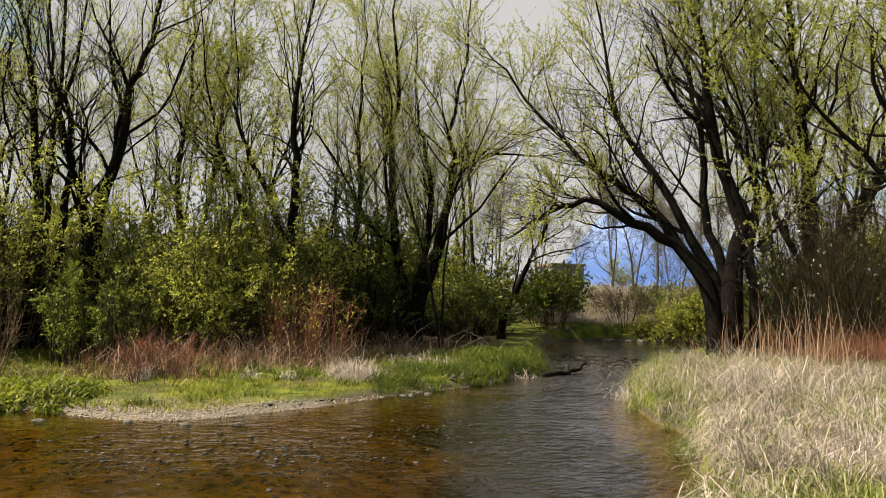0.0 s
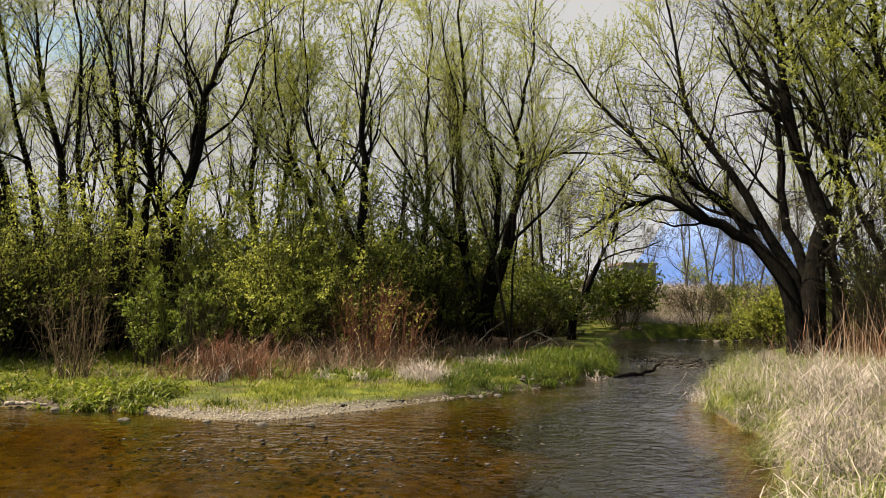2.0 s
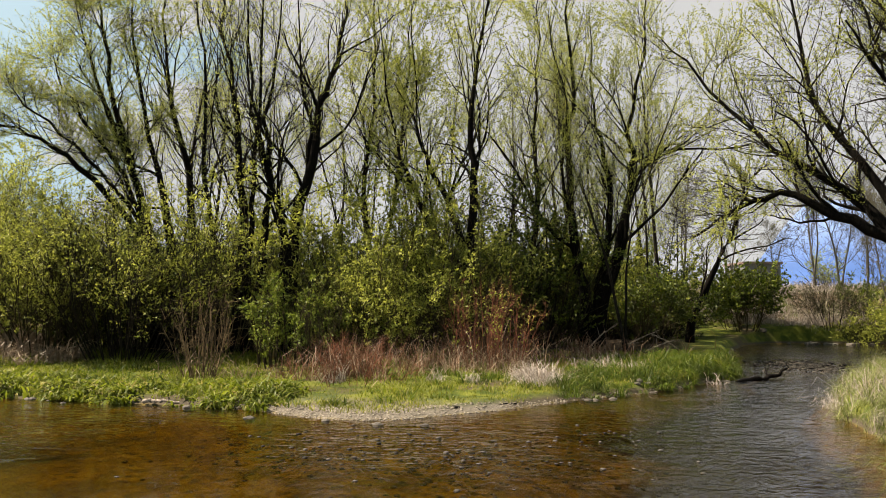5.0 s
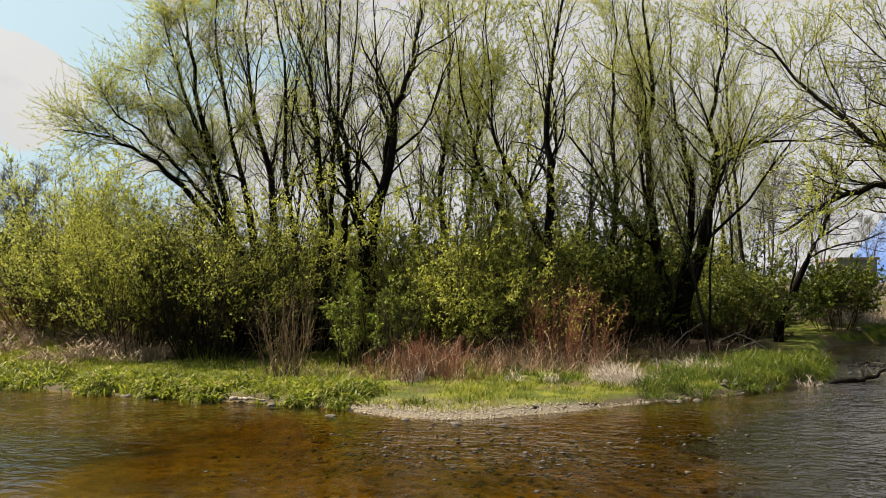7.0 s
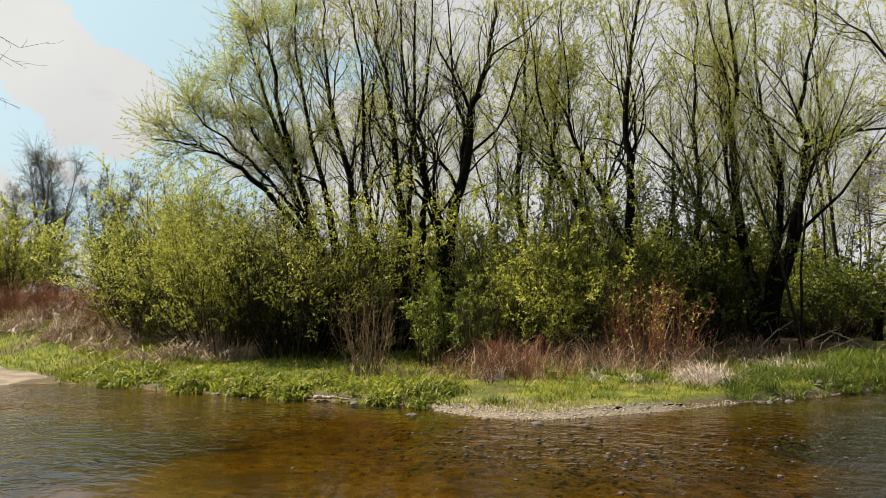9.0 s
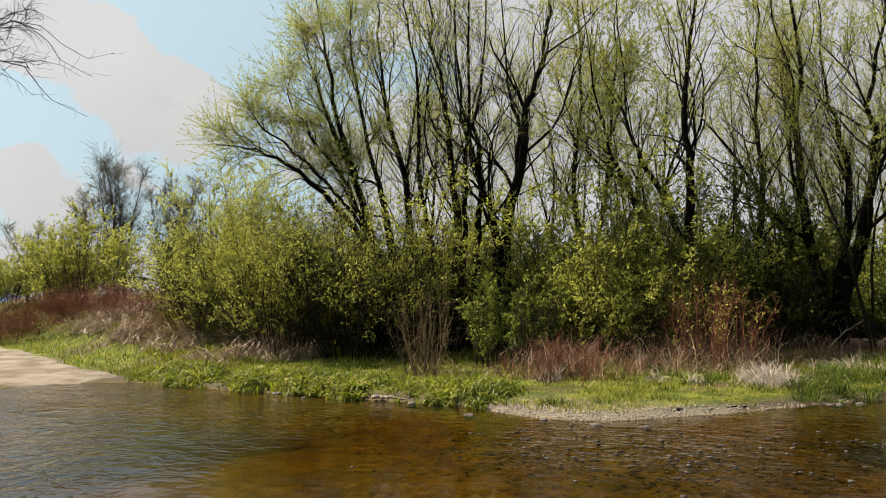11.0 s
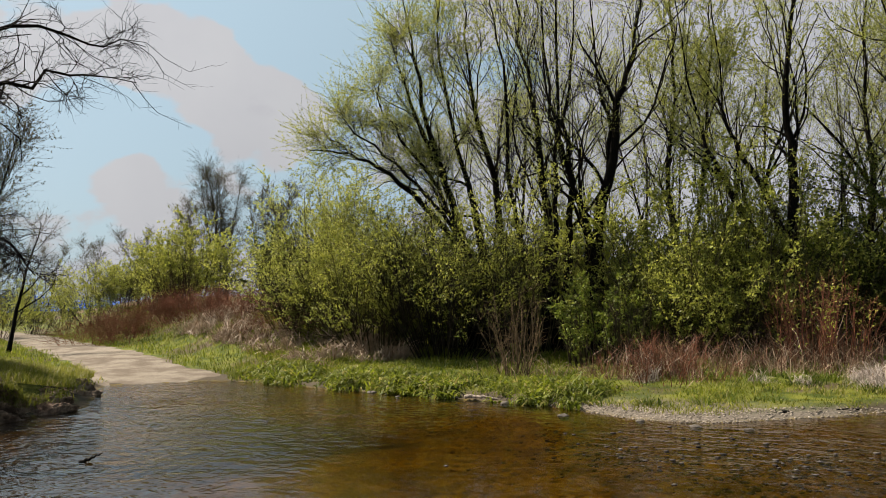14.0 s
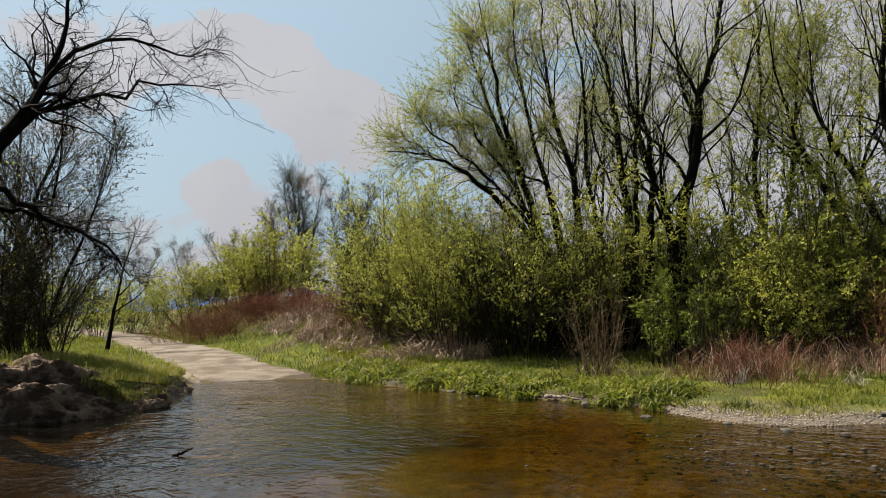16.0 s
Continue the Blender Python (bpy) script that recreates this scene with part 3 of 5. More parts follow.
def tussocks(rng, cx, cy, each, height, width, size, lean=0.5, curl=1.1, comb=False, segs=2):
    """Clumps of drooping grass round the given places."""
    n = len(cx)
    h = np.repeat(height * (0.6 + 0.8 * rng.rand(n)), each)
    x, y = np.repeat(cx, each), np.repeat(cy, each)
    a, r = rng.rand(n * each) * 2 * np.pi, size * np.sqrt(rng.rand(n * each))
    z = np.repeat(ground_height(cx, cy), each)
    px, py = x + np.cos(a) * r, y + np.sin(a) * r
    if comb:
        a = np.repeat(comb_to(cx, cy) + rng.normal(0, 1.1, n), each) + rng.normal(0, 0.45, n * each)
    return blades(rng, px, py, h, width, lean, curl, to=a, z0=z, segs=segs)


CUBE = np.array([[x, y, z] for x in (-1, 1) for y in (-1, 1) for z in (-1, 1)], float)
SIDES = np.array([[0, 1, 3, 2], [4, 6, 7, 5], [0, 4, 5, 1], [2, 3, 7, 6], [0, 2, 6, 4], [1, 5, 7, 3]])


def pebbles(rng, x, y, size, sunk=0.3, flat=0.6, z=None):
    n = len(x)
    s = size * (0.5 + rng.rand(n) ** 2 * 1.3)
    V = CUBE[None] * (0.45 + 0.25 * rng.rand(n, 8, 1)) * (s[:, None, None] * np.array([1, 1, flat]))
    a = rng.rand(n) * 6.28
    c, q = np.cos(a)[:, None], np.sin(a)[:, None]
    V = np.stack([V[..., 0] * c - V[..., 1] * q, V[..., 0] * q + V[..., 1] * c, V[..., 2]], -1)
    zz = ground_height(x, y) if z is None else z
    V += np.stack([x, y, zz + s * flat * (0.5 - sunk)], 1)[:, None]
    return V.reshape(-1, 3), (np.arange(n)[:, None, None] * 8 + SIDES[None]).reshape(-1, 4)

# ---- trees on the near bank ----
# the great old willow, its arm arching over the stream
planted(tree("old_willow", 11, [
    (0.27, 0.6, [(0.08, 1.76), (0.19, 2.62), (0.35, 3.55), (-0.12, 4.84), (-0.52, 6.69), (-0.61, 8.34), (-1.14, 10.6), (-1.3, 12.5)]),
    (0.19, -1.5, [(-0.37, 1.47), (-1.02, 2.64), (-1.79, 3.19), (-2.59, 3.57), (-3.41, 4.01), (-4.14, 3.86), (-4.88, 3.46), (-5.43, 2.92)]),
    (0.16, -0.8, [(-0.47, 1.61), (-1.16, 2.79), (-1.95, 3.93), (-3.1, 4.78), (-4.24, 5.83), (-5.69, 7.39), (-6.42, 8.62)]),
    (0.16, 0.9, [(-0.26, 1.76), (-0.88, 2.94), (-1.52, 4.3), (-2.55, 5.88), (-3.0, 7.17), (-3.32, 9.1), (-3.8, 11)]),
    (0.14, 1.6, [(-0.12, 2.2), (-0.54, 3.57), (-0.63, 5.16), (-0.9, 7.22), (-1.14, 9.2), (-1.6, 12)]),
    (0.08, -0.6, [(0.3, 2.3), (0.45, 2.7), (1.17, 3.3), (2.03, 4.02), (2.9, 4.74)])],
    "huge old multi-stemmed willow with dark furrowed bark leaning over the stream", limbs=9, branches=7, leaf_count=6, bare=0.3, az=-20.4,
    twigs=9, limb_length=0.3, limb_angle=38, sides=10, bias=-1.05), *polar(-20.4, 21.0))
planted(tree("willow_tree", 12, [(0.16, 0.3, [(0.01, 1.5), (-0.12, 2.7), (0.05, 4.47), (-0.42, 5.84), (-0.7, 7.12), (-0.88, 8.53), (-1.3, 11.5)])],
             "straight grey-barked willow close behind the old one", BARK_PALE, limbs=10, leaf_count=11, az=-22.1), *polar(-22.1, 22.0))
planted(tree("willow_tree", 13, [(0.27, 0, [(0.03, 2.04), (-0.06, 4.24), (-0.11, 5.29), (-0.32, 7.44), (-0.45, 8.97), (-0.9, 11.8)]),
                                 (0.25, 0.5, [(0.3, 2.19), (0.99, 3.54), (1.67, 4.71), (2.4, 7), (2.8, 9)]),
                                 (0.13, -0.5, [(-0.2, 2), (-0.9, 4), (-1.3, 6.5), (-1.5, 9.5)])],
             "stout dark willow with fresh green leaves over the meadow", BARK, leaf=LEAF_MID, limbs=10, leaf_count=13, leaf_size=0.066, az=-25.7, bias=-0.75), *polar(-25.7, 23.0))
planted(tree("willow_tree", 14, [(0, 0, 160, 7, 13, 0.26, 0.0), (0.5, 0.2, 20, 9, 12, 0.2, 0.0)], "dark willow full of fresh green leaves", BARK, leaf=LEAF_MID, limbs=10, leaf_count=13, leaf_size=0.066, bare=0.2, bias=-0.75), *polar(-33.0, 21.0))


def blossom_spray():
    r = np.random.RandomState(8)
    root = tagged(new("wild_plum"), "thin wild plum bush dotted with white blossom", "bush")
    P, R = shoots(r, np.zeros((7, 3)), np.stack([r.normal(0, 0.35, 7), r.normal(0, 0.35, 7), np.ones(7)], 1), 4.3, 0.02, 8, 0.03, 0.08)
    for k in range(7):
        part("stem", raw("stem", *tubes(P[k:k + 1], R[k:k + 1], 5), TWIG, True), root)
    s, d, rad, f = offspring(r, P, R, 9, 0.4, 1.0, 45)
    W, WR = shoots(r, s, d, 0.7, rad * 0.5, 3, 0.05, 0.12)
    tagged(part("brushwood", raw("brushwood", *tubes(W, WR, 3), TWIG), root), kind="stuff")
    tagged(part("blossom", raw("blossom", *leaves(r, W, 5, 0.06, 0.1, 0.9), BLOSSOM), root, "small white flowers"), kind="stuff")
    return root


planted(blossom_spray(), *polar(-26.3, 19.5))

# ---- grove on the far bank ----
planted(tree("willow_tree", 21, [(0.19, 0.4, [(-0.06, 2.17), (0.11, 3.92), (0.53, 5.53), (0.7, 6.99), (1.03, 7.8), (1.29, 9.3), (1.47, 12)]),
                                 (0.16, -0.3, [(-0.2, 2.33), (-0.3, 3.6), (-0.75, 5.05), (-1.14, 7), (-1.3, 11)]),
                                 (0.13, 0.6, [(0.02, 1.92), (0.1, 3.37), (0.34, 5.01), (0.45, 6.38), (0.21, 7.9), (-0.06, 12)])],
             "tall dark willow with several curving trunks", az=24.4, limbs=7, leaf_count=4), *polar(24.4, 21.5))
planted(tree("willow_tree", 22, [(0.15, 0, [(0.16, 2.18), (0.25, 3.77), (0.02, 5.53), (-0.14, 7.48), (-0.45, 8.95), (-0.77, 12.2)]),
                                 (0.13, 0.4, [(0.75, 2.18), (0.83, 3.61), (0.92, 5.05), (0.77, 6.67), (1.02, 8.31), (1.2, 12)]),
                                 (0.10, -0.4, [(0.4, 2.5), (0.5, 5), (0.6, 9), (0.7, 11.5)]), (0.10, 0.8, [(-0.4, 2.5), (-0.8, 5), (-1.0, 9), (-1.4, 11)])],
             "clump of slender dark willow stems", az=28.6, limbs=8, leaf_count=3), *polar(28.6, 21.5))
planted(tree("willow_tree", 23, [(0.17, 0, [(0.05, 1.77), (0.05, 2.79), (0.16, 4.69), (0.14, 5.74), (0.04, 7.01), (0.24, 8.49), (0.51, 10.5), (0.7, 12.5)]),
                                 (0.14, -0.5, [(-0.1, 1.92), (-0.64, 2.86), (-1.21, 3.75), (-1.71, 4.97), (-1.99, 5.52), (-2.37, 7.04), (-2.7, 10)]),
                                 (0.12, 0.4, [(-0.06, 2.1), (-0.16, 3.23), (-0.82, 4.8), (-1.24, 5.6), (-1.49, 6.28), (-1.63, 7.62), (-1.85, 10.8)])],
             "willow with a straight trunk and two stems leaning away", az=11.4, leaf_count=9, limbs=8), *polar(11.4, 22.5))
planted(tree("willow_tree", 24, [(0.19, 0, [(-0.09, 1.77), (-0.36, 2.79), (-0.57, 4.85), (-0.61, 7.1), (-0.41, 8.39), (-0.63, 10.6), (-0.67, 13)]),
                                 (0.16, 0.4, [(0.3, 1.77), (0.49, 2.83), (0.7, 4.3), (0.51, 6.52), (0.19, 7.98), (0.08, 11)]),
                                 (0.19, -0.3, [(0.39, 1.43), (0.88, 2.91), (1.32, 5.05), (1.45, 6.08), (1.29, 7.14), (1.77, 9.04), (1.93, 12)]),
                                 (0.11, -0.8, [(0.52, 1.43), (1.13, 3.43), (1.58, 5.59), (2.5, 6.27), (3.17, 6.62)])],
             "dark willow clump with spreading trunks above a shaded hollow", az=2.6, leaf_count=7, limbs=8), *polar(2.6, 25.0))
planted(tree("willow_tree", 25, [(0.16, -0.6, [(0.1, 0.5), (0.44, 1.48), (1.1, 3.08), (1.65, 4.45), (2.31, 5.83), (3.0, 7.3)])], "thin dark willow leaning out over the bend",
             leaf_count=3, az=-4.3, bias=-1.2), *polar(-4.3, 29.5))
planted(tree("willow_tree", 26, [(0.15, 0, [(-0.35, 2.4), (-0.7, 4.0), (-1.08, 5.3), (-1.5, 6.65), (-1.8, 8.3), (-2.0, 9.35), (-2.1, 10.8)]),
                                 (0.11, -0.5, [(-0.34, 2.6), (-1.5, 4.2), (-2.5, 5.2), (-3.4, 5.8), (-4.2, 6.1), (-5.0, 6.2)]),
                                 (0.13, 0.6, [(0.08, 2.6), (-0.2, 4.3), (-0.4, 5.3), (-0.8, 7.0), (-1.2, 9.2), (-1.3, 11.4)]),
                                 (0.09, 0.2, [(-0.4, 2.6), (-1.2, 4.8), (-2.2, 6.3), (-2.9, 7.4), (-3.2, 8.2)]),
                                 (0.08, -0.9, [(-0.3, 2.6), (-1.4, 4.5), (-2.6, 5.7), (-3.6, 6.5), (-4.1, 7.1)]),
                                 (0.10, -0.2, [(-0.3, 2.6), (-1.1, 5.2), (-1.9, 7.2), (-2.3, 8.6), (-2.6, 9.6)])],
             "pale-leaved willow leaning away from the grove", leaf_count=10, az=33.0, limbs=7, limb_length=0.17, limb_angle=46, leaf_size=0.042, lift=0.06, branches=7, twigs=8, bias=-0.5, wobble=0.22), *polar(33.0, 23.0))
planted(tree("willow_tree", 27, [(0.15, 0, [(0.17, 2.1), (-0.0, 5.15), (-0.51, 7.21), (-0.77, 8.94), (-1.02, 11.5)])], "tall willow in thin yellow-green leaf",
             leaf_count=9, az=31.8, limbs=10), *polar(31.8, 24.0))
planted(tree("willow_tree", 28, [(0.13, 0, [(0.1, 2.1), (-0.1, 5), (0.2, 8), (0.1, 12.8)]), (0.1, 0.5, [(0.4, 2.1), (0.9, 5), (1.2, 8), (1.5, 12)])], "tall willow with a thick yellow-green head",
             leaf_count=14, az=19.5, limbs=10), *polar(19.0, 24.0))
planted(tree("willow_tree", 29, [(0.13, 0, [(0.1, 2.1), (0.3, 5), (0.2, 8), (0.5, 12.5)])], "tall willow with a thick yellow-green head", leaf_count=13, az=7.5, limbs=11), *polar(7.0, 25.5))

slim_trees = [tree("slender_tree", 31, [(0, 0, 0, 3, 13.5, 0.10, 0.0)], "slender grove tree with bare grey-brown twigs", BARK_PALE, limbs=9, leaf_count=4, bare=0.38, limb_angle=22, group="grove trees", twig_segs=1),
              tree("slender_tree", 32, [(0, 0, 90, 5, 13, 0.085, 0.0), (0.4, 0, 200, 8, 12, 0.07, 0.0)], "twin-stemmed grove tree with yellow-green young leaves", BARK_PALE, limbs=7, branches=5, leaf_count=6, bare=0.38, limb_angle=22, group="grove trees", twig_segs=1),
              tree("slender_tree", 33, [(0, 0, 180, 7, 12, 0.08, 0.01)], "slender grove tree with dark bark", BARK, limbs=9, leaf_count=3, bare=0.4, limb_angle=22, group="grove trees", twig_segs=1)]
rnd = random.Random(4)
for k in range(19):
    az = -2.5 + 38.5 * ((k * 0.618) % 1.0)
    ob = slim_trees[k] if k < 3 else copy_thing(slim_trees[k % 3], Matrix())
    planted(ob, *polar(az, 26 + 16 * rnd.random()), rnd.uniform(0, 360), rnd.uniform(0.75, 1.12))
for k, (az, d, s) in enumerate([(-23.5, 27, 1.0), (-28, 26, 1.05), (-32, 25, 1.1), (-27, 31, 1.1), (-20, 33, 0.9), (-30, 33, 1), (-25.5, 34, 1), (-29, 29, 0.9), (-22, 36, 1), (-18.5, 41, 0.8)]):
    planted(copy_thing(slim_trees[k % 3], Matrix()), *polar(az, d), k * 50, s)

for k in range(10):
    az = -2 + 37 * ((k * 0.618 + 0.2) % 1.0)
    planted(copy_thing(slim_trees[(k + 1) % 3], Matrix()), *polar(az, 22.5 + 12 * rnd.random()), rnd.uniform(0, 360), rnd.uniform(0.45, 0.68), 1.1)

for k in range(14):
    planted(copy_thing(slim_trees[k % 3], Matrix()), *polar(-3.6 + 0.62 * k, 30 + 9 * rnd.random()), rnd.uniform(0, 360), rnd.uniform(0.42, 0.62), 1.15)

# ---- bushes on the far bank ----
planted(bush("willow_bush", 41, "tall yellow-green willow bush in young leaf", 5.9, 2.3, 50, LEAF_SPRING, 9, 0.044, shoots_each=14, twigs=7, lean=28), *polar(44.3, 26.0))
planted(bush("willow_bush", 42, "broad olive-green willow bush with dense twigs", 4.0, 2.5, 56, LEAF_MID, 9, 0.042, shoots_each=14, twigs=7, lean=40), *polar(40.6, 22.0))
planted(bush("willow_bush", 51, "yellow-green willow bush spreading low over the bank", 2.9, 1.8, 40, LEAF_SPRING, 6, 0.05, shoots_each=12, lean=44), *polar(46.4, 24.6))
planted(bush("willow_bush", 43, "twiggy half-bare bush above a dark hollow", 4.6, 2.4, 44, LEAF_MID, 4, 0.046, TWIG, 12, 7, lean=38, skirt=0.3), *polar(35.8, 20.5))
# dark bush added to fill the shaded hollow under the trees
planted(bush("willow_bush", 57, "bush in the hollow behind, leaves darkened for its shade", 3.4, 2.0, 40, LEAF_DARK, 6, 0.075, TWIG, 11, 6, lean=45, skirt=0.05), *polar(37.0, 23.5))
planted(bush("willow_bush", 44, "bright green young bush at the grove edge", 2.15, 0.9, 54, LEAF_BRIGHT, 6, 0.042, lean=16, cluster=1.1, angle=24, reach=0.45), *polar(24.4, 18.4))
planted(bush("willow_bush", 52, "bright green young bush at the grove edge", 1.9, 0.8, 40, LEAF_BRIGHT, 6, 0.042, lean=16, cluster=1.1, angle=24, reach=0.45), *polar(21.0, 19.2))
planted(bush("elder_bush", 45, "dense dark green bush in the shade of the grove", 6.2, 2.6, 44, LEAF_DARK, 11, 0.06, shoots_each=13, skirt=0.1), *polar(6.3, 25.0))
planted(bush("elder_bush", 46, "fresh green bush under the trees", 5.6, 2.2, 30, LEAF_MID, 8, 0.058, shoots_each=11, angle=34), *polar(15.6, 20.8))
planted(bush("elder_bush", 53, "fresh green bush under the trees", 5.0, 2.0, 28, LEAF_MID, 8, 0.056, shoots_each=11, angle=34), *polar(19.4, 20.4))
planted(bush("elder_bush", 58, "fresh green bush under the trees", 4.4, 2.0, 34, LEAF_MID, 8, 0.056, shoots_each=11, angle=36), *polar(12.2, 21.0))
planted(bush("elder_bush", 59, "low fresh green bush behind the dead stems", 2.8, 1.6, 34, LEAF_MID, 8, 0.05, shoots_each=10, angle=34, skirt=0.1), *polar(17.6, 19.2))
planted(bush("elder_bush", 47, "fresh green bush near the bend", 2.6, 1.8, 34, LEAF_DARK, 8, 0.07), *polar(-1.4, 29.0))
planted(bush("elder_bush", 48, "grey-green twiggy bush under the trees", 5.0, 2.2, 34, LEAF_MID, 6, 0.055, TWIG_OLIVE, 11), *polar(29.6, 20.6))
planted(bush("hawthorn_bush", 49, "rounded olive bush by the bend", 2.6, 1.9, 30, LEAF_DARK, 9), *polar(-7.9, 37.5), 0, 1.12)
planted(bush("hawthorn_bush", 50, "bright green bush beside the old willow", 2.2, 1.6, 26, LEAF_MID, 9), *polar(-18.6, 28.0), 0, 0.75)
planted(bush("coppiced_willow", 55, "upright clump of rusty brown rods in young leaf", 2.5, 0.8, 60, LEAF_MID, 1, 0.05, TWIG_RUST, 6, 3, 0.011, cluster=1.1, lean=12, angle=22, reach=0.5), *polar(9.9, 18.3))
planted(bush("coppiced_willow", 56, "low tangle of red-brown dead twigs on the turf", 1.0, 1.0, 34, LEAF_BUD, 0, 0.05, TWIG_RUST, 6, 3, 0.008, cluster=1.0, lean=40, reach=0.5), *polar(20.2, 15.4))
planted(bush("coppiced_willow", 54, "clump of bare brown willow rods on the bank", 2.3, 0.8, 34, LEAF_BUD, 0, 0.06, ROD, 4, 2, 0.010, cluster=0.3, lean=26, reach=0.6), *polar(30.6, 16.0))

under = [bush("undergrowth_bush", 81, "tangled undergrowth bush deep in the grove, leaves darkened for shade", 3.8, 2.6, 26, LEAF_DARK, 10, 0.085, TWIG, 8, 4, lean=55, group="undergrowth", skirt=0.06),
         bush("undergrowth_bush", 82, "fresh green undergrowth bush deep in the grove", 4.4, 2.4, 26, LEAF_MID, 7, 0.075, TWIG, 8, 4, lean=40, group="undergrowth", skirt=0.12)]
rnd = random.Random(9)
for k in range(22):
    az = -3 + 52 * ((k * 0.618 + 0.3) % 1.0)
    ob = under[k] if k < 2 else copy_thing(under[k % 2], Matrix())
    planted(ob, *polar(az, 25 + 9 * rnd.random() + (4 if az < 0 else 0)), rnd.uniform(0, 360), rnd.uniform(0.75, 1.15))
for k, az in enumerate([-2.2, -0.6, 0.9, 2.4, 4.0, 6.8, 9.6, 12.5, 15.4, 18.3, 21.2, 24.1, 27.0, 29.8, 32.6, 35.2, 38.0]):
    planted(copy_thing(under[0 if k % 4 else 1], Matrix()), *polar(az, 26.6 + rnd.uniform(-1.2, 1.2) + (6.0 if az < 3 else 0)), rnd.uniform(0, 360), rnd.uniform(0.85, 1.1))
for k, (az, d, s) in enumerate([(-24.5, 24.5, 0.8), (-28, 24, 0.9), (-31.5, 23, 0.95), (-34.5, 22, 1.0), (-26.2, 26, 0.9), (-23, 29, 0.9), (-27, 28, 0.9), (-31, 27, 1.0), (-25, 33, 0.9), (-29, 32, 1.0), (-21, 34, 0.8), (-18, 40, 0.7), (-15.5, 42, 0.6), (-13, 60, 0.7)]):
    planted(copy_thing(under[k % 2], Matrix()), *polar(az, d), k * 60, s)

# ---- beyond the track and the bend ----
planted(bush("bramble_thicket", 91, "tangle of bare brown brush behind the meadow", 4.6, 2.2, 60, LEAF_BUD, 0, 0.05, TWIG, 12, 7, 0.016, lean=24, skirt=0.06), *polar(-27.0, 20.5))
planted(bush("bramble_thicket", 92, "tangle of bare brown brush behind the meadow", 4.0, 2.2, 60, LEAF_BUD, 0, 0.05, TWIG_OLIVE, 12, 7, 0.016, lean=28, skirt=0.06), *polar(-30.5, 19.5))
planted(bush("bramble_thicket", 93, "brown bare brush on the clay bank", 3.4, 1.8, 44, LEAF_BUD, 2, 0.05, TWIG_OLIVE, 10, 6, 0.014, lean=28, skirt=0.1), *polar(69.5, 18.3))
planted(bush("bramble_thicket", 96, "dark bare brush on the clay bank", 4.4, 2.0, 44, LEAF_MID, 1, 0.05, TWIG, 10, 6, 0.016, lean=26, skirt=0.1), *polar(73.5, 18.5))
planted(bush("bramble_thicket", 94, "brown brush overhanging the far shore at the bend", 2.2, 1.8, 30, LEAF_BUD, 3, 0.05, TWIG, 8, 5, 0.014, lean=40), *polar(-13.4, 39.5))
planted(bush("bramble_thicket", 95, "brown brush overhanging the far shore at the bend", 1.8, 1.6, 26, LEAF_MID, 3, 0.07, TWIG, 8, 5, 0.014, lean=40), *polar(-15.6, 39.0))
for k in range(12):
    planted(copy_thing(under[k % 2], Matrix()), *polar(-2 + 3.3 * k, 35 + 5 * (k % 2)), k * 70, 1.0, 0.85)

field = [tree("field_tree", 61, [(0, 0, 0, 1, 10, 0.12, 0.0), (0.3, 0.2, 90, 5, 9.4, 0.09, 0.0), (-0.3, 0.1, 200, 6, 9.2, 0.09, 0.0), (0.2, -0.3, 300, 7, 9, 0.08, 0.0), (0.3, 0.3, 20, 7, 9, 0.08, 0.0)],
              "round-headed bare tree in the far field", TWIG_GREY, TWIG_GREY, LEAF_BUD, leaf_count=3, leaf_size=0.06, limbs=11, bare=0.14, twigs=8, branches=7, limb_length=0.2, limb_angle=38, group="field trees", twig_radius=0.0055, bias=-0.6, lift=0.05),
         tree("field_tree", 62, [(0, 0, 0, 3, 8.5, 0.09, 0.0), (0.3, 0.1, 180, 10, 8, 0.075, 0.0)], "far field tree in thin grey-green bud", TWIG_GREY, TWIG_GREY, LEAF_BUD, leaf_count=5, bare=0.15, twigs=8, branches=6, limbs=8, group="field trees", twig_radius=0.007)]
for k, (az, d, s) in enumerate([(52.0, 52, 0.92), (48.4, 54, 0.95), (48.9, 56, 0.85), (53.9, 50, 0.75), (57.5, 66, 0.7), (60.5, 80, 0.8), (63, 95, 0.9),
                                (-12.6, 47, 0.85), (-14, 45, 0.75), (-15.5, 43, 0.8), (-17, 40, 0.75), (-10.2, 60, 0.6), (-19, 34, 0.8), (-7, 50, 0.8), (-4, 50, 0.9)]):
    planted(field[k] if k < 2 else copy_thing(field[1], Matrix()), *polar(az, d), k * 77, s)
rust = bush("bramble_thicket", 97, "low rusty brown bramble brush above the track", 1.7, 1.5, 48, LEAF_BUD, 0, 0.06, TWIG_RUST, 9, 5, 0.012, lean=58, cluster=1.0, angle=58, group="rusty brush")
for k, (az, d, s) in enumerate([(60.3, 35, 1.0), (58.3, 34, 1.1), (56.3, 33.5, 1.0), (54.2, 32.5, 1.1), (52.2, 31, 1.0), (50.2, 28.5, 0.9), (48.2, 25, 0.7), (-29.5, 18.0, 0.55), (-27.6, 18.8, 0.5), (-31.6, 17.4, 0.6)]):
    planted(rust if k == 0 else copy_thing(rust, Matrix()), *polar(az, d), k * 67, s, 0.72)
planted(bush("willow_bush", 63, "olive-green bush thicket beyond the track", 4.2, 2.8, 44, LEAF_MID, 8, 0.075), *polar(54.0, 37.0))
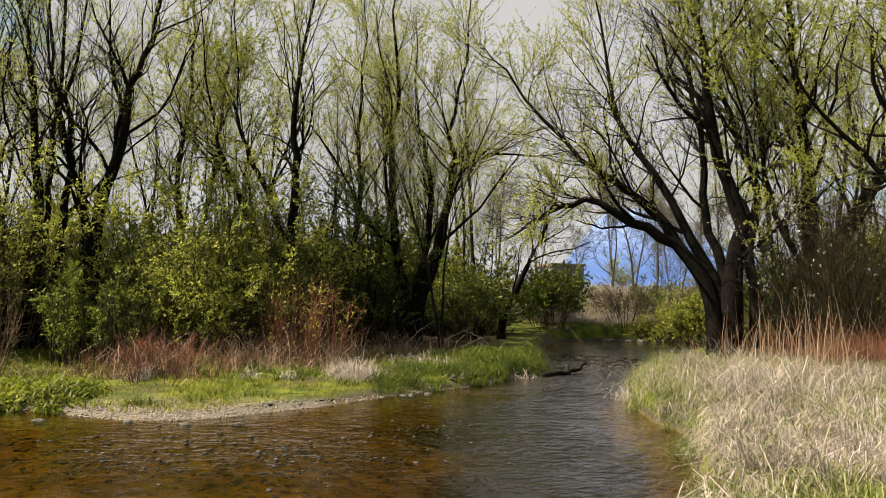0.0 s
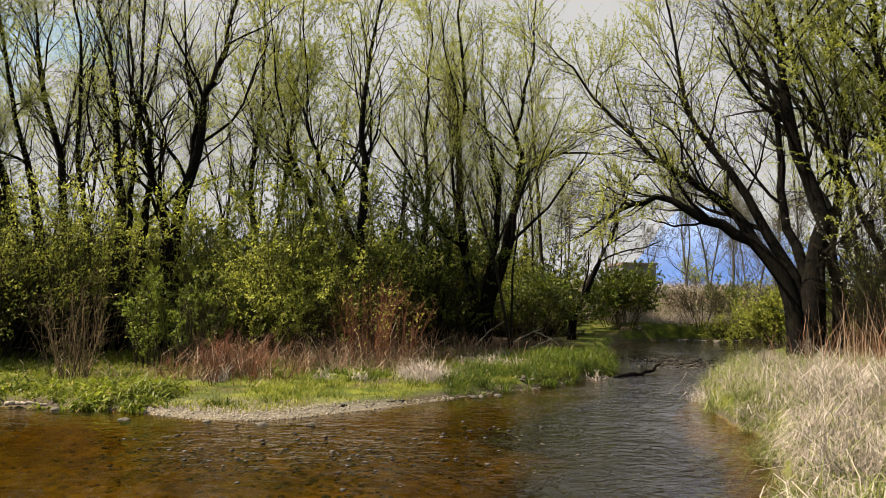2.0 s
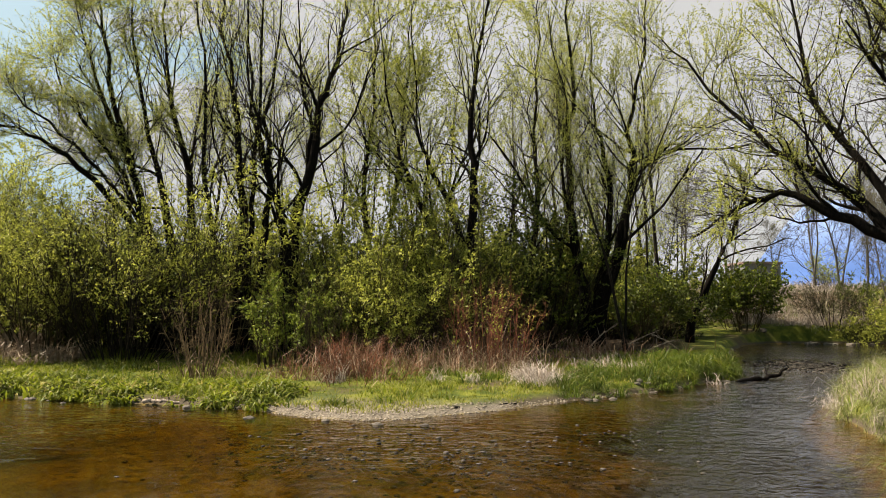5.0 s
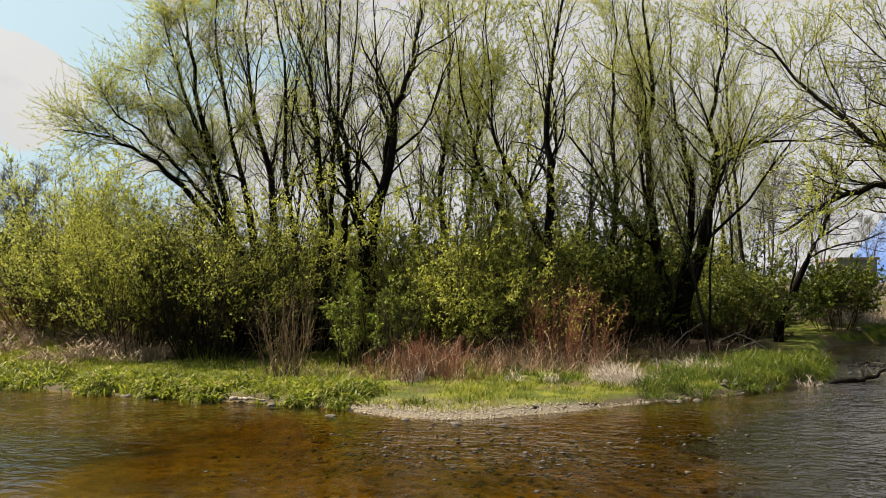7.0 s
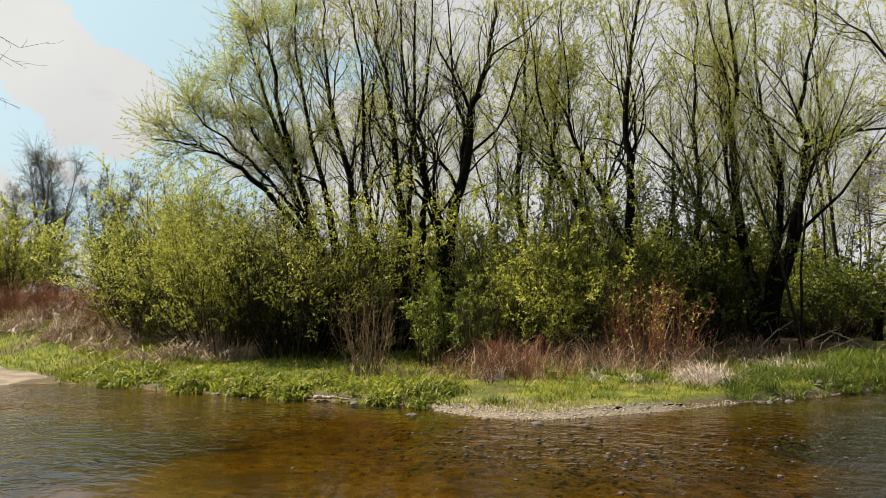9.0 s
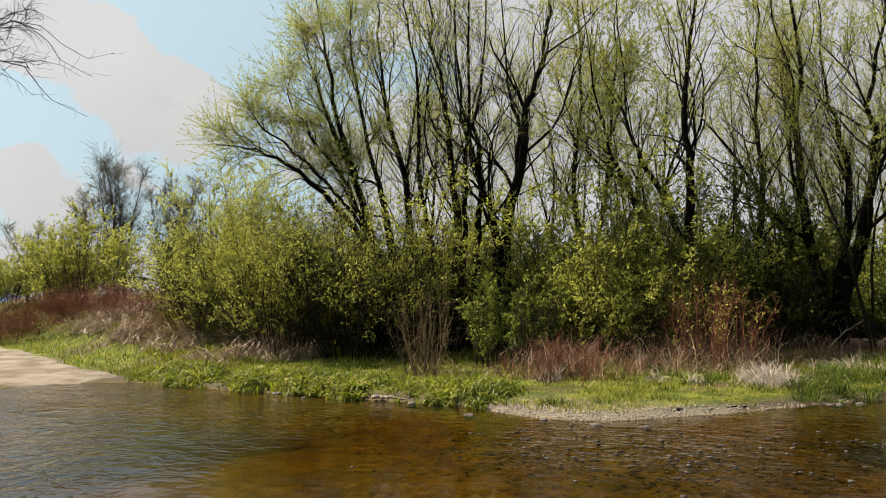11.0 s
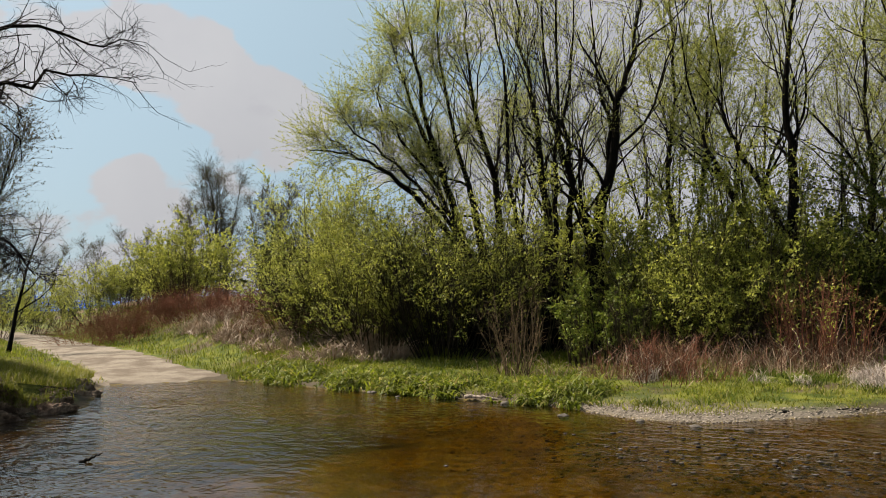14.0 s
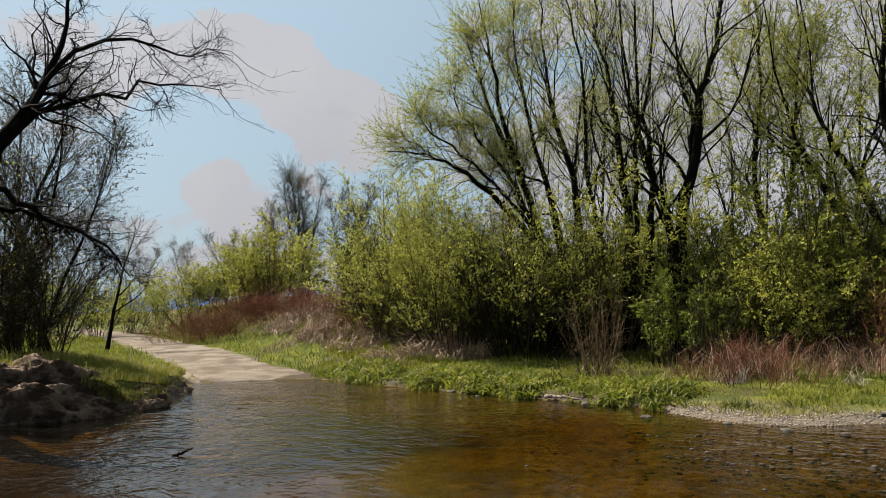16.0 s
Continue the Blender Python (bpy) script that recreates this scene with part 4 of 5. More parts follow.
planted(bush("willow_bush", 64, "fresh green bush beyond the track", 3.2, 2.4, 36, LEAF_MID, 8, 0.07), *polar(58.5, 46.0), 0, 0.85)
planted(bush("willow_bush", 65, "low olive-green bush beyond the track", 2.6, 1.8, 40, LEAF_MID, 7, 0.06), *polar(55.2, 42.0))
planted(bush("willow_bush", 66, "olive twiggy bush beyond the track", 4.0, 2.4, 40, LEAF_MID, 7, 0.065), *polar(56.2, 40.0), 0, 0.85)
for k, (az, d) in enumerate([(60.2, 46), (62.0, 50), (63.8, 48), (66.0, 44), (68.0, 40), (70.5, 34)]):
    planted(copy_thing(under[1], Matrix()), *polar(az, d), k * 55, 0.75)
for k in range(8):
    planted(copy_thing(under[k % 2], Matrix()), *polar(44 + 3.6 * k, 66 + 11 * (k % 3) + k), k * 40, 1.0 + 0.2 * (k % 2))

# ---- dark trees over the clay bank ----
planted(tree("bank_tree", 71, [(0.11, 0, [(0.09, 1.58), (0.29, 2.88), (0.85, 4.5), (1.3, 6.3)]), (0, 0, 80, 18, 6.5, 0.07, 0.02), (-0.3, 0.1, 40, 5, 7, 0.08, 0.0), (0.6, 0.3, 70, 12, 5.5, 0.06, 0.0),
                               (0.3, 0.9, 240, 9, 7, 0.08, 0.0)],
             "dark twiggy tree clump on the clay bank", BARK, TWIG, LEAF_BUD, leaf_count=2, bare=0.12, limbs=9, branches=6, twigs=8, az=71.3), *polar(71.3, 20.0))
planted(tree("bank_tree", 72, [(0, 0, 60, 4, 5.0, 0.08, 0.0)], "thin bare tree beside the track", BARK, TWIG, LEAF_BUD, leaf_count=1, bare=0.2), *polar(65.3, 30.0))
planted(tree("overhanging_tree", 73, [(0.2, 0, [(0.72, 3.03), (1.18, 4.47), (1.68, 5.24), (1.98, 6.05), (2.6, 8)]),
                                      (0.09, 0.4, [(0.68, 2.95), (1.14, 4.35), (1.95, 5.18), (2.97, 5.61), (3.88, 6.07), (5.03, 5.96)]),
                                      (0.08, -0.4, [(0.70, 3.0), (1.1, 4.2), (1.68, 5.24), (2.21, 6.1), (3.36, 6.56), (4.2, 6.38), (5.09, 6.43)]),
                                      (0.09, 0.8, [(0.42, 2.36), (0.95, 3.62), (1.62, 3.49), (2.24, 3.14), (2.99, 2.73), (3.59, 2.23)]),
                                      (0.08, 1.2, [(0.42, 2.36), (0.95, 3.24), (1.71, 3.35), (2.52, 3.11), (3.29, 2.48)])],
             "dark bare tree with limbs reaching over the water", BARK, BARK, None, leaf_count=0, limbs=8, branches=6, twigs=5, bare=0.5, az=76.4, limb_length=0.15, lift=0.0, limb_angle=48, twig_radius=0.006,
             wobble=0.36, droop=0.05, twig_length=0.22, twig_segs=3), *polar(76.4, 14.8))


# ---- the clay bank ----
def clay_bank():
    nu, nv = 300, 84
    line = rounded([(-14.4, 0.5), (-13.9, 3.4), (-13.25, 5.3), (-12.85, 6.6), (-14.3, 8.0), (-16.2, 9.3)], 4)
    u = np.linspace(0, len(line) - 1.001, nu)
    k, w = u.astype(int), (u % 1)[:, None]
    toe = line[k] * (1 - w) + line[k + 1] * w
    t = unit(np.gradient(toe, axis=0))
    inward = np.stack([-t[:, 1], t[:, 0]], 1)
    v = np.linspace(0, 1, nv)
    tall = (1.12 - 0.9 * step(np.linspace(0, 1, nu), 0.22, 0.74))[:, None]
    inn = -0.05 + 1.0 * v ** 1.2 + 2.8 * step(v, 0.55, 1.0) ** 1.3
    up = tall * (step(v, 0.0, 0.55) * 0.92 + 0.08 * step(v, 0.4, 0.8) - 0.75 * step(v, 0.8, 1.0)) - 0.12
    X, Y = toe[:, :1] + inward[:, :1] * inn, toe[:, 1:] + inward[:, 1:] * inn
    Z = np.broadcast_to(up, X.shape).copy()
    face = step(v, 0.0, 0.15) * step(v, 1.0, 0.7)
    ridge = 1 - np.abs(ripple(X * 1.2 + Z, Y + Z * 2.5, 2.6, 21)) * 2
    lump = 0.24 * ridge + 0.2 * ripple(X + 2 * Z, Y - Z, 4.5, 22) + 0.11 * (1 - 2 * np.abs(ripple(X - Z, Y + 3 * Z, 8.0, 23))) + 0.07 * ripple(X, Y + 2 * Z, 17.0, 24) + 0.03 * ripple(X + Z, Y - 2 * Z, 33.0, 25)
    X, Y, Z = X - inward[:, :1] * lump * face, Y - inward[:, 1:] * lump * face, Z + 0.6 * lump * face
    i = (np.arange(nu - 1)[:, None] * nv + np.arange(nv - 1)[None]).ravel()
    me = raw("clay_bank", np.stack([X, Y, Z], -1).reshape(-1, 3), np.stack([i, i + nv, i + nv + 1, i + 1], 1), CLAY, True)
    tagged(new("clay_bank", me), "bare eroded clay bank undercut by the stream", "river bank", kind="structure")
    return X, Y, Z


top = clay_bank()
rng = np.random.RandomState(77)
# turf over the brow, creeping down the low end
u, v = rng.rand(22000), 0.34 + 0.56 * rng.rand(22000)
keep = rng.rand(22000) < np.clip(step(v, 0.72, 0.9) + step(u, 0.44, 0.58) * step(v, 0.36, 0.5) * (0.75 + ripple(u * 14, v * 6, 1.0, 78)), 0, 1)
i, j = (u[keep] * 299).astype(int), (v[keep] * 83).astype(int)
jig = rng.normal(0, 0.03, (2, len(i)))
stuff("brow_grass", [blades(rng, top[0][i, j] + jig[0], top[1][i, j] + jig[1], 0.13, 0.016, 0.7, 0.9, z0=top[2][i, j])], GRASS_PALE, "short mossy turf over the brow of the clay bank", "grass")
ix, iy = scatter(rng, 40000, -19.5, -13.2, 1, 11, lambda x, y, f, n: np.where(f > 0.35, np.clip(0.15 + step(y, 5.5, 8) - 0.2 * step(x, -15, -17), 0, 1), 0) * (line_distance(x, y, TRACK_MID) > 1.5))
stuff("bank_grass", [blades(rng, ix, iy, 0.2, 0.018, 0.5, z0=np.maximum(ground_height(ix, iy), 0.88 - 0.68 * step(iy, 4.0, 9.0)) + 0.03)], GRASS_PALE, "mossy grass over the top of the clay bank", "grass")


# ---- wood and stones in the water ----
def stick(name, label, points, radius, mat, twigs=0, seed=1, category="branch"):
    r = np.random.RandomState(seed)
    p = np.array(points, float)
    t = np.linspace(0, len(p) - 1, 16)
    P = np.stack([np.interp(t, np.arange(len(p)), p[:, i]) for i in range(3)], 1)
    P[1:-1] += r.normal(0, radius * 0.3, (14, 3))
    R = radius * (1 - 0.6 * np.linspace(0, 1, 16)) * (1 + r.normal(0, 0.08, 16))
    R[0] = R[-1] = 0.004
    o = P[0].copy()
    root = tagged(new(name), label, category)
    root.location = o
    part("shaft", raw("shaft", *tubes((P - o)[None], R[None], 8), mat, True), root)
    if twigs:
        s, d, rad, f = offspring(r, (P - o)[None], R[None], twigs, 0.3, 0.95, 45)
        W, WR = shoots(r, s, d, 0.3 + 0.25 * r.rand(twigs), rad * 0.5, 4, 0.03, 0.12)
        for k in range(twigs):
            part("side_twig", raw("side_twig", *tubes(W[k:k + 1], WR[k:k + 1], 5), mat, True), root)
    return root


stick("log", "dark wet log lying in the stream with its end turned up", [(2.4, 18.6, 0.0), (3.0, 19.2, 0.03), (3.4, 19.5, 0.08), (3.72, 19.65, 0.26)], 0.07, BARK, 1, 3, "log")
stick("twig", "small dark twig standing out of the water", [(-8.86, 4.85, -0.03), (-8.7, 4.93, 0.035), (-8.55, 5.0, 0.10)], 0.022, BARK, 0, 4)
stick("branch", "dark wet branch washed up along the gravel", [(-2.75, 12.1, 0.03), (-2.3, 12.6, 0.05), (-1.8, 13.15, 0.06)], 0.04, BARK, 0, 5)
stick("branch", "bleached branch lying at the foot of the bank", [(-8.05, 11.72, 0.05), (-7.7, 11.68, 0.08), (-7.3, 11.72, 0.06)], 0.04, DEADWOOD, 0, 6)
for k, (x, y, l, h) in enumerate([(-1.2, 23.4, 1.0, 0.9), (-0.3, 23.7, 1.3, 0.7), (0.6, 24.2, 0.9, 0.35), (1.6, 24.6, -0.9, 0.5)]):
    z = float(ground_height(np.array([x]), np.array([y]))[0])
    stick("dead_branch", "bleached dead branch leaning at the edge of the grove", [(x, y, z), (x + 0.5 * l, y + 0.1, z + 0.6 * h), (x + l, y + 0.2, z + h)], 0.03, DEADWOOD, 2, 30 + k)

rng = np.random.RandomState(15)
ix, iy = scatter(rng, 50000, -6.6, 0.6, 10.2, 16.5, lambda x, y, f, n: np.where((f > -0.35) & (f < 0.12 + 0.6 * bump2(x, y, -4.0, 11.6, 2.0, 1.4)), 0.9, 0))
stuff("gravel", [pebbles(rng, ix, iy, 0.0135)], GRAVEL, "pale rounded river gravel along the spit", "gravel", True)
ix, iy = scatter(rng, 5200, -5.5, 1.8, 6.8, 11.4, lambda x, y, f, n: np.clip(bump2(x, y, -2.6, 9.0, 2.0, 1.3) + 0.8 * bump2(x, y, -0.1, 10.4, 0.7, 0.6), 0, 1) * (f < -0.1) * (n < -0.3))
stuff("riffle_stones", [pebbles(rng, ix, iy, 0.026, 0.0, 0.4, z=-0.035 + 0.03 * rng.rand(len(ix)) ** 2)], WET, "wet cobbles breaking the surface of the riffle", "stones", True)
ix, iy = 4.9 + rng.normal(0, 0.5, 900), 23.9 + rng.normal(0, 1.0, 900)
stuff("stone_bar", [pebbles(rng, ix, iy, 0.06, 0.1, 0.4, z=-0.04 + 0.05 * rng.rand(900))], WET, "dark stones and drift heaped in the middle of the stream", "stones", True)


def boulder(seed, size):
    bm = bmesh.new()
    bmesh.ops.create_icosphere(bm, subdivisions=2, radius=1.0)
    for v in bm.verts:
        n = noise.noise(v.co * 1.3 + Vector((seed * 7.1, 0, 0)))
        v.co = Vector((v.co.x * size, v.co.y * size * 0.75, v.co.z * size * 0.55)) * (1 + 0.35 * n)
    me = bpy.data.meshes.new("stone")
    bm.to_mesh(me), bm.free()
    me.materials.append(WET)
    return me


rnd = random.Random(12)
shapes = [boulder(k, 0.09) for k in range(5)]
for k in range(36):
    t = rnd.random()
    if k < 12:
        x, y = -0.9 + 3.4 * t, 14.0 + 5.2 * t
    elif k < 20:
        x, y = -10.2 + 3.4 * t, 11.8
    elif k < 32:
        x, y = 5.6 + 5.0 * t, 37.2
    else:
        x, y = -6.0 + 4.5 * t, 10.9
    ob = tagged(new("stone", shapes[k % 5]), "rounded wet dark stone at the water's edge", "stone", "shore stones")
    x, y = x + rnd.uniform(-0.25, 0.25), y + rnd.uniform(-0.25, 0.25)
    z = max(-0.02, float(ground_height(np.array([x]), np.array([y]))[0]))
    ob.matrix_basis = pose(x, y, z, 0, 0, rnd.uniform(0, 360)) @ Matrix.Scale(rnd.uniform(0.5, 1.3) * (2.0 if 20 <= k < 32 else 1), 4)


# ---- grass, herbs and dead stems ----
rng = np.random.RandomState(5)
off_track = lambda x, y: line_distance(x, y, TRACK_MID) + 0.35 * ripple(x, y, 2.5, 81) > 1.25
ix, iy = scatter(rng, 110000, -17, 4.2, 11, 24, lambda x, y, f, n: np.clip(0.75 + 1.2 * ripple(x, y, 3.1, 3), 0.1, 1) * np.where(f > 0.15 + 0.45 * bump2(x, y, -4.2, 11.4, 1.9, 1.2), np.clip(1.2 - (f - 1) / 8, 0.1, 1), 0) * off_track(x, y))
stuff("grass", [blades(rng, ix, iy, (0.065 + 0.05 * step(ix, -5.5, -8) + 0.03 * step(iy, 15.5, 18)) * (1 + 0.7 * ripple(ix, iy, 3.1, 3)), 0.017, 0.5)], GRASS, "short fresh green spring grass on the far bank", "grass")
ix, iy = scatter(rng, 90000, -14, 4.2, 11, 21, lambda x, y, f, n: np.where((f > 0.3) & (f < 4), 0.45 + 0.6 * ripple(x, y, 1.3, 41), 0) * off_track(x, y))
stuff("yellow_grass", [blades(rng, ix, iy, 0.085 * (1 + 0.6 * ripple(ix, iy, 4.0, 48)), 0.017, 0.7)], GRASS_PALE, "mossy yellow-green turf along the spit", "grass")
ix, iy = scatter(rng, 14000, -15.5, -5.5, 11.5, 14.2, lambda x, y, f, n: np.where((f > 0.0) & (f < 1.5), np.clip(0.55 + 1.6 * ripple(x, y, 3.5, 43), 0.05, 1), 0) * off_track(x, y))
stuff("bank_herbs", [tussocks(rng, ix, iy, 5, 0.17 * (1 + 0.5 * ripple(ix, iy, 3.5, 43)), 0.042, 0.07, 0.7, 1.2, False, 3)], GRASS, "lush broad-leaved herbs along the water's edge", "herbs")
ix, iy = scatter(rng, 1100, -1.2, 3.6, 13.6, 22, lambda x, y, f, n: np.where((f > 0.03) & (f < 2.2), np.clip(0.9 - 0.35 * f + 0.4 * ripple(x, y, 2.0, 42), 0, 1), 0))
stuff("edge_tussocks", [tussocks(rng, ix, iy, 50, 0.24 * (1 + 0.6 * ripple(ix, iy, 4.0, 49)), 0.015, 0.11, 0.8, 1.4, False, 3)], LUSH, "green grass tussocks hanging over the bank edge", "grass")
clumpy = lambda x, y, k, seed: np.clip(0.45 + 1.3 * ripple(x, y, k, seed), 0, 1)
ix, iy = scatter(rng, 4200, -9, 2.2, 12.5, 22, lambda x, y, f, n: (1.0 * bump2(x, y, -1.5, 16.2, 1.2, 0.7) + 0.16 * bump2(x, y, -3.2, 15.3, 1.2, 0.7) + 0.08 * bump2(x, y, -6.4, 14.0, 1.2, 0.5) + 0.6 * bump2(x, y, -0.1, 15.0, 0.5, 0.35) + 0.06 * bump2(x, y, 0, 20, 2.5, 2)) * np.clip(2.4 * ripple(x, y, 2.2, 71), 0, 1.4))
stuff("dead_grass", [tussocks(rng, ix, iy, 90, 0.27, 0.014, 0.2, 1.25, 0.8, True, 3)], STRAW, "bleached dead grass tussocks flattened by winter", "dead grass")
ix, iy = scatter(rng, 110000, -9.5, 2.5, 13, 25, lambda x, y, f, n: (1.0 * bump2(x, y, -5.7, 14.6, 0.9, 0.5) + 0.35 * bump2(x, y, -4.6, 17.0, 1.6, 1.0) + 0.45 * bump2(x, y, -3.4, 19.6, 1.3, 1.3) + 0.2 * bump2(x, y, -0.6, 22.6, 1.6, 0.8) + 0.2 * bump2(x, y, -6.5, 17.2, 1.2, 0.8)) * clumpy(x, y, 3.0, 72))
stuff("russet_stems", [blades(rng, ix, iy, (0.7 + 0.6 * bump2(ix, iy, -3.2, 20, 1.4, 1.6)) * (1 + 0.35 * ripple(ix, iy, 3.0, 73)), 0.014, 0.75, 0.7)], RUSSET, "thicket of russet dead stems before the grove", "dead stems")
ix, iy = scatter(rng, 46000, -9.5, 2.5, 12.8, 24, lambda x, y, f, n: (0.7 * bump2(x, y, -5.8, 14.3, 1.2, 0.5) + 0.45 * bump2(x, y, -3.8, 16.6, 2.0, 1.0) + 0.2 * bump2(x, y, -0.6, 21.8, 2.0, 0.8) + 0.12 * bump2(x, y, -8, 14.5, 1.0, 0.8)) * clumpy(x, y, 2.4, 74))
stuff("tan_stems", [blades(rng, ix, iy, 0.55 * (1 + 0.4 * ripple(ix, iy, 3.0, 76)), 0.012, 0.9, 0.8, segs=3)], STALK, "pinkish tan dead stems bent over the turf", "dead stems")
ix, iy = scatter(rng, 2600, -13, 3.5, 11.5, 22, lambda x, y, f, n: np.where(f > 0.35, 0.4, 0) * clumpy(x, y, 1.6, 75))
stuff("turf_tufts", [tussocks(rng, ix, iy, 34, 0.17, 0.015, 0.13, 0.5, 0.9)], LUSH, "darker green tufts in the turf", "grass")
ix, iy = scatter(rng, 22000, -34, -13, 13, 32, lambda x, y, f, n: np.where((np.hypot(x, y) > 19.8) & (np.hypot(x, y) < 30), 0.6 + 0.5 * ripple(x, y, 0.8, 44), 0.04) * (line_distance(x, y, TRACK_MID) > 3.2) * step(np.degrees(np.arctan2(-x, y)), 37, 42) * (f > 0.8))
patchy = ripple(ix, iy, 0.9, 45) + 0.6 * ripple(ix, iy, 2.7, 46)
pick = patchy > 0.3
stuff("brown_grass", [tussocks(rng, ix[pick][:1500], iy[pick][:1500], 26, 0.45, 0.026, 0.22, 1.0, 0.9, True, 3)], STALK, "dry pale tan grass and stalks on the rise", "dead grass")
pick = (patchy < 0.05) & (patchy > -0.5)
stuff("pale_tussocks", [tussocks(rng, ix[pick][:170], iy[pick][:170], 40, 0.42, 0.028, 0.2, 0.9, 1.0, True, 3)], STALK, "tan dead grass tussocks on the rise", "dead grass")
pick = patchy < 0.12
stuff("rise_grass", [tussocks(rng, ix[pick][:3200], iy[pick][:3200], 22, 0.17, 0.024, 0.25, 0.5, 0.8)], GRASS, "green grass between the dead tussocks on the rise", "grass")
ix, iy = scatter(rng, 50000, -40, -15.5, 8, 26, lambda x, y, f, n: np.where(f > 0.3, 0.8, 0) * off_track(x, y))
stuff("verge_grass", [blades(rng, ix, iy, 0.14, 0.022)], GRASS, "green verge grass beside the track", "grass")

# near bank meadow
ix, iy = scatter(rng, 90000, 1.4, 13, 4.5, 21, lambda x, y, f, n: np.where(n > 0.03, np.clip(1.0 - n / 12, 0.15, 1) * np.clip(0.7 + 0.7 * ripple(x, y, 1.3, 31) + 0.5 * ripple(x, y, 3.4, 32), 0.2, 1), 0))
stuff("meadow_grass", [blades(rng, ix, iy, 0.29, 0.010, 0.8, 1.1, segs=3)], MEADOW, "tangled green and yellow grass on the near bank", "grass")
ix, iy = scatter(rng, 2000, 1.4, 13, 4.5, 21, lambda x, y, f, n: np.where(n < 9, np.clip(0.2 - 1.4 * ripple(x, y, 1.3, 31) - 0.8 * ripple(x, y, 3.4, 32), 0.0, 1) * np.clip(1.2 - n / 9, 0.2, 1) * step(n, 0.15, 0.5), 0) * (1 - 0.85 * step(y, 13, 16)) * (1 - 0.85 * bump2(x, y, 6.8, 11.3, 1.4, 1.8)))
stuff("straw", [tussocks(rng, ix, iy, 100, 0.36, 0.0085, 0.17, 1.1, 1.6, True, 3)], STRAW, "bleached straw tussocks drooping over the near bank", "dead grass")
ix, iy = scatter(rng, 1100, 1.4, 11, 4.5, 21, lambda x, y, f, n: np.where((n > 0.0) & (n < 0.6), 0.9, 0))
hang = rng.rand(len(ix)) < 0.35
stuff("hanging_straw", [tussocks(rng, ix[hang], iy[hang], 60, 0.36, 0.010, 0.13, 0.9, 1.7, False, 3)], STRAW, "bleached straw hanging over the undercut near bank", "dead grass")
ix, iy = ix[~hang], iy[~hang]
stuff("bank_tussocks", [tussocks(rng, ix, iy, 60, 0.27, 0.010, 0.14, 0.8, 1.3, False, 3)], MEADOW, "green tussocks hanging over the undercut near bank", "grass")
ix, iy = scatter(rng, 30000, 2, 9, 8, 17, lambda x, y, f, n: np.where(n > 0.5, 0.6 * bump2(x, y, 4.6, 11.4, 0.8, 1.1) + 0.3 * bump2(x, y, 5.4, 13.0, 1.0, 1.1), 0))
stuff("tall_straw", [blades(rng, ix, iy, 0.56, 0.009, 0.5, 0.7, segs=3)], STRAW, "stand of tall bleached grass on the near bank", "dead grass")
ix, iy = scatter(rng, 9000, 4, 14, 11, 22, lambda x, y, f, n: np.where(n > 0.5, 0.4 * bump2(x, y, 6.2, 13.2, 0.8, 1.2), 0))
stuff("reed_stalks", [blades(rng, ix, iy, 1.25, 0.011, 0.12, 0.1)], STALK, "tan dead reed stalks before the old willow", "dead stems")
ix, iy = scatter(rng, 16000, 6, 16, 13, 24, lambda x, y, f, n: np.where(n > 0.5, 0.8 * bump2(x, y, 9.6, 17.5, 2.0, 2.0) + 0.5 * bump2(x, y, 12, 17, 2.0, 2.5), 0))
stuff("rusty_brush", [blades(rng, ix, iy, 0.95, 0.016, 0.35, 0.4)], RUSSET, "rusty brown brush behind the meadow", "dead stems")
ix, iy = scatter(rng, 5000, 2, 16, 38, 48, lambda x, y, f, n: np.where(f > 0.2, 0.4 + 0.5 * ripple(x, y, 0.8, 47), 0))
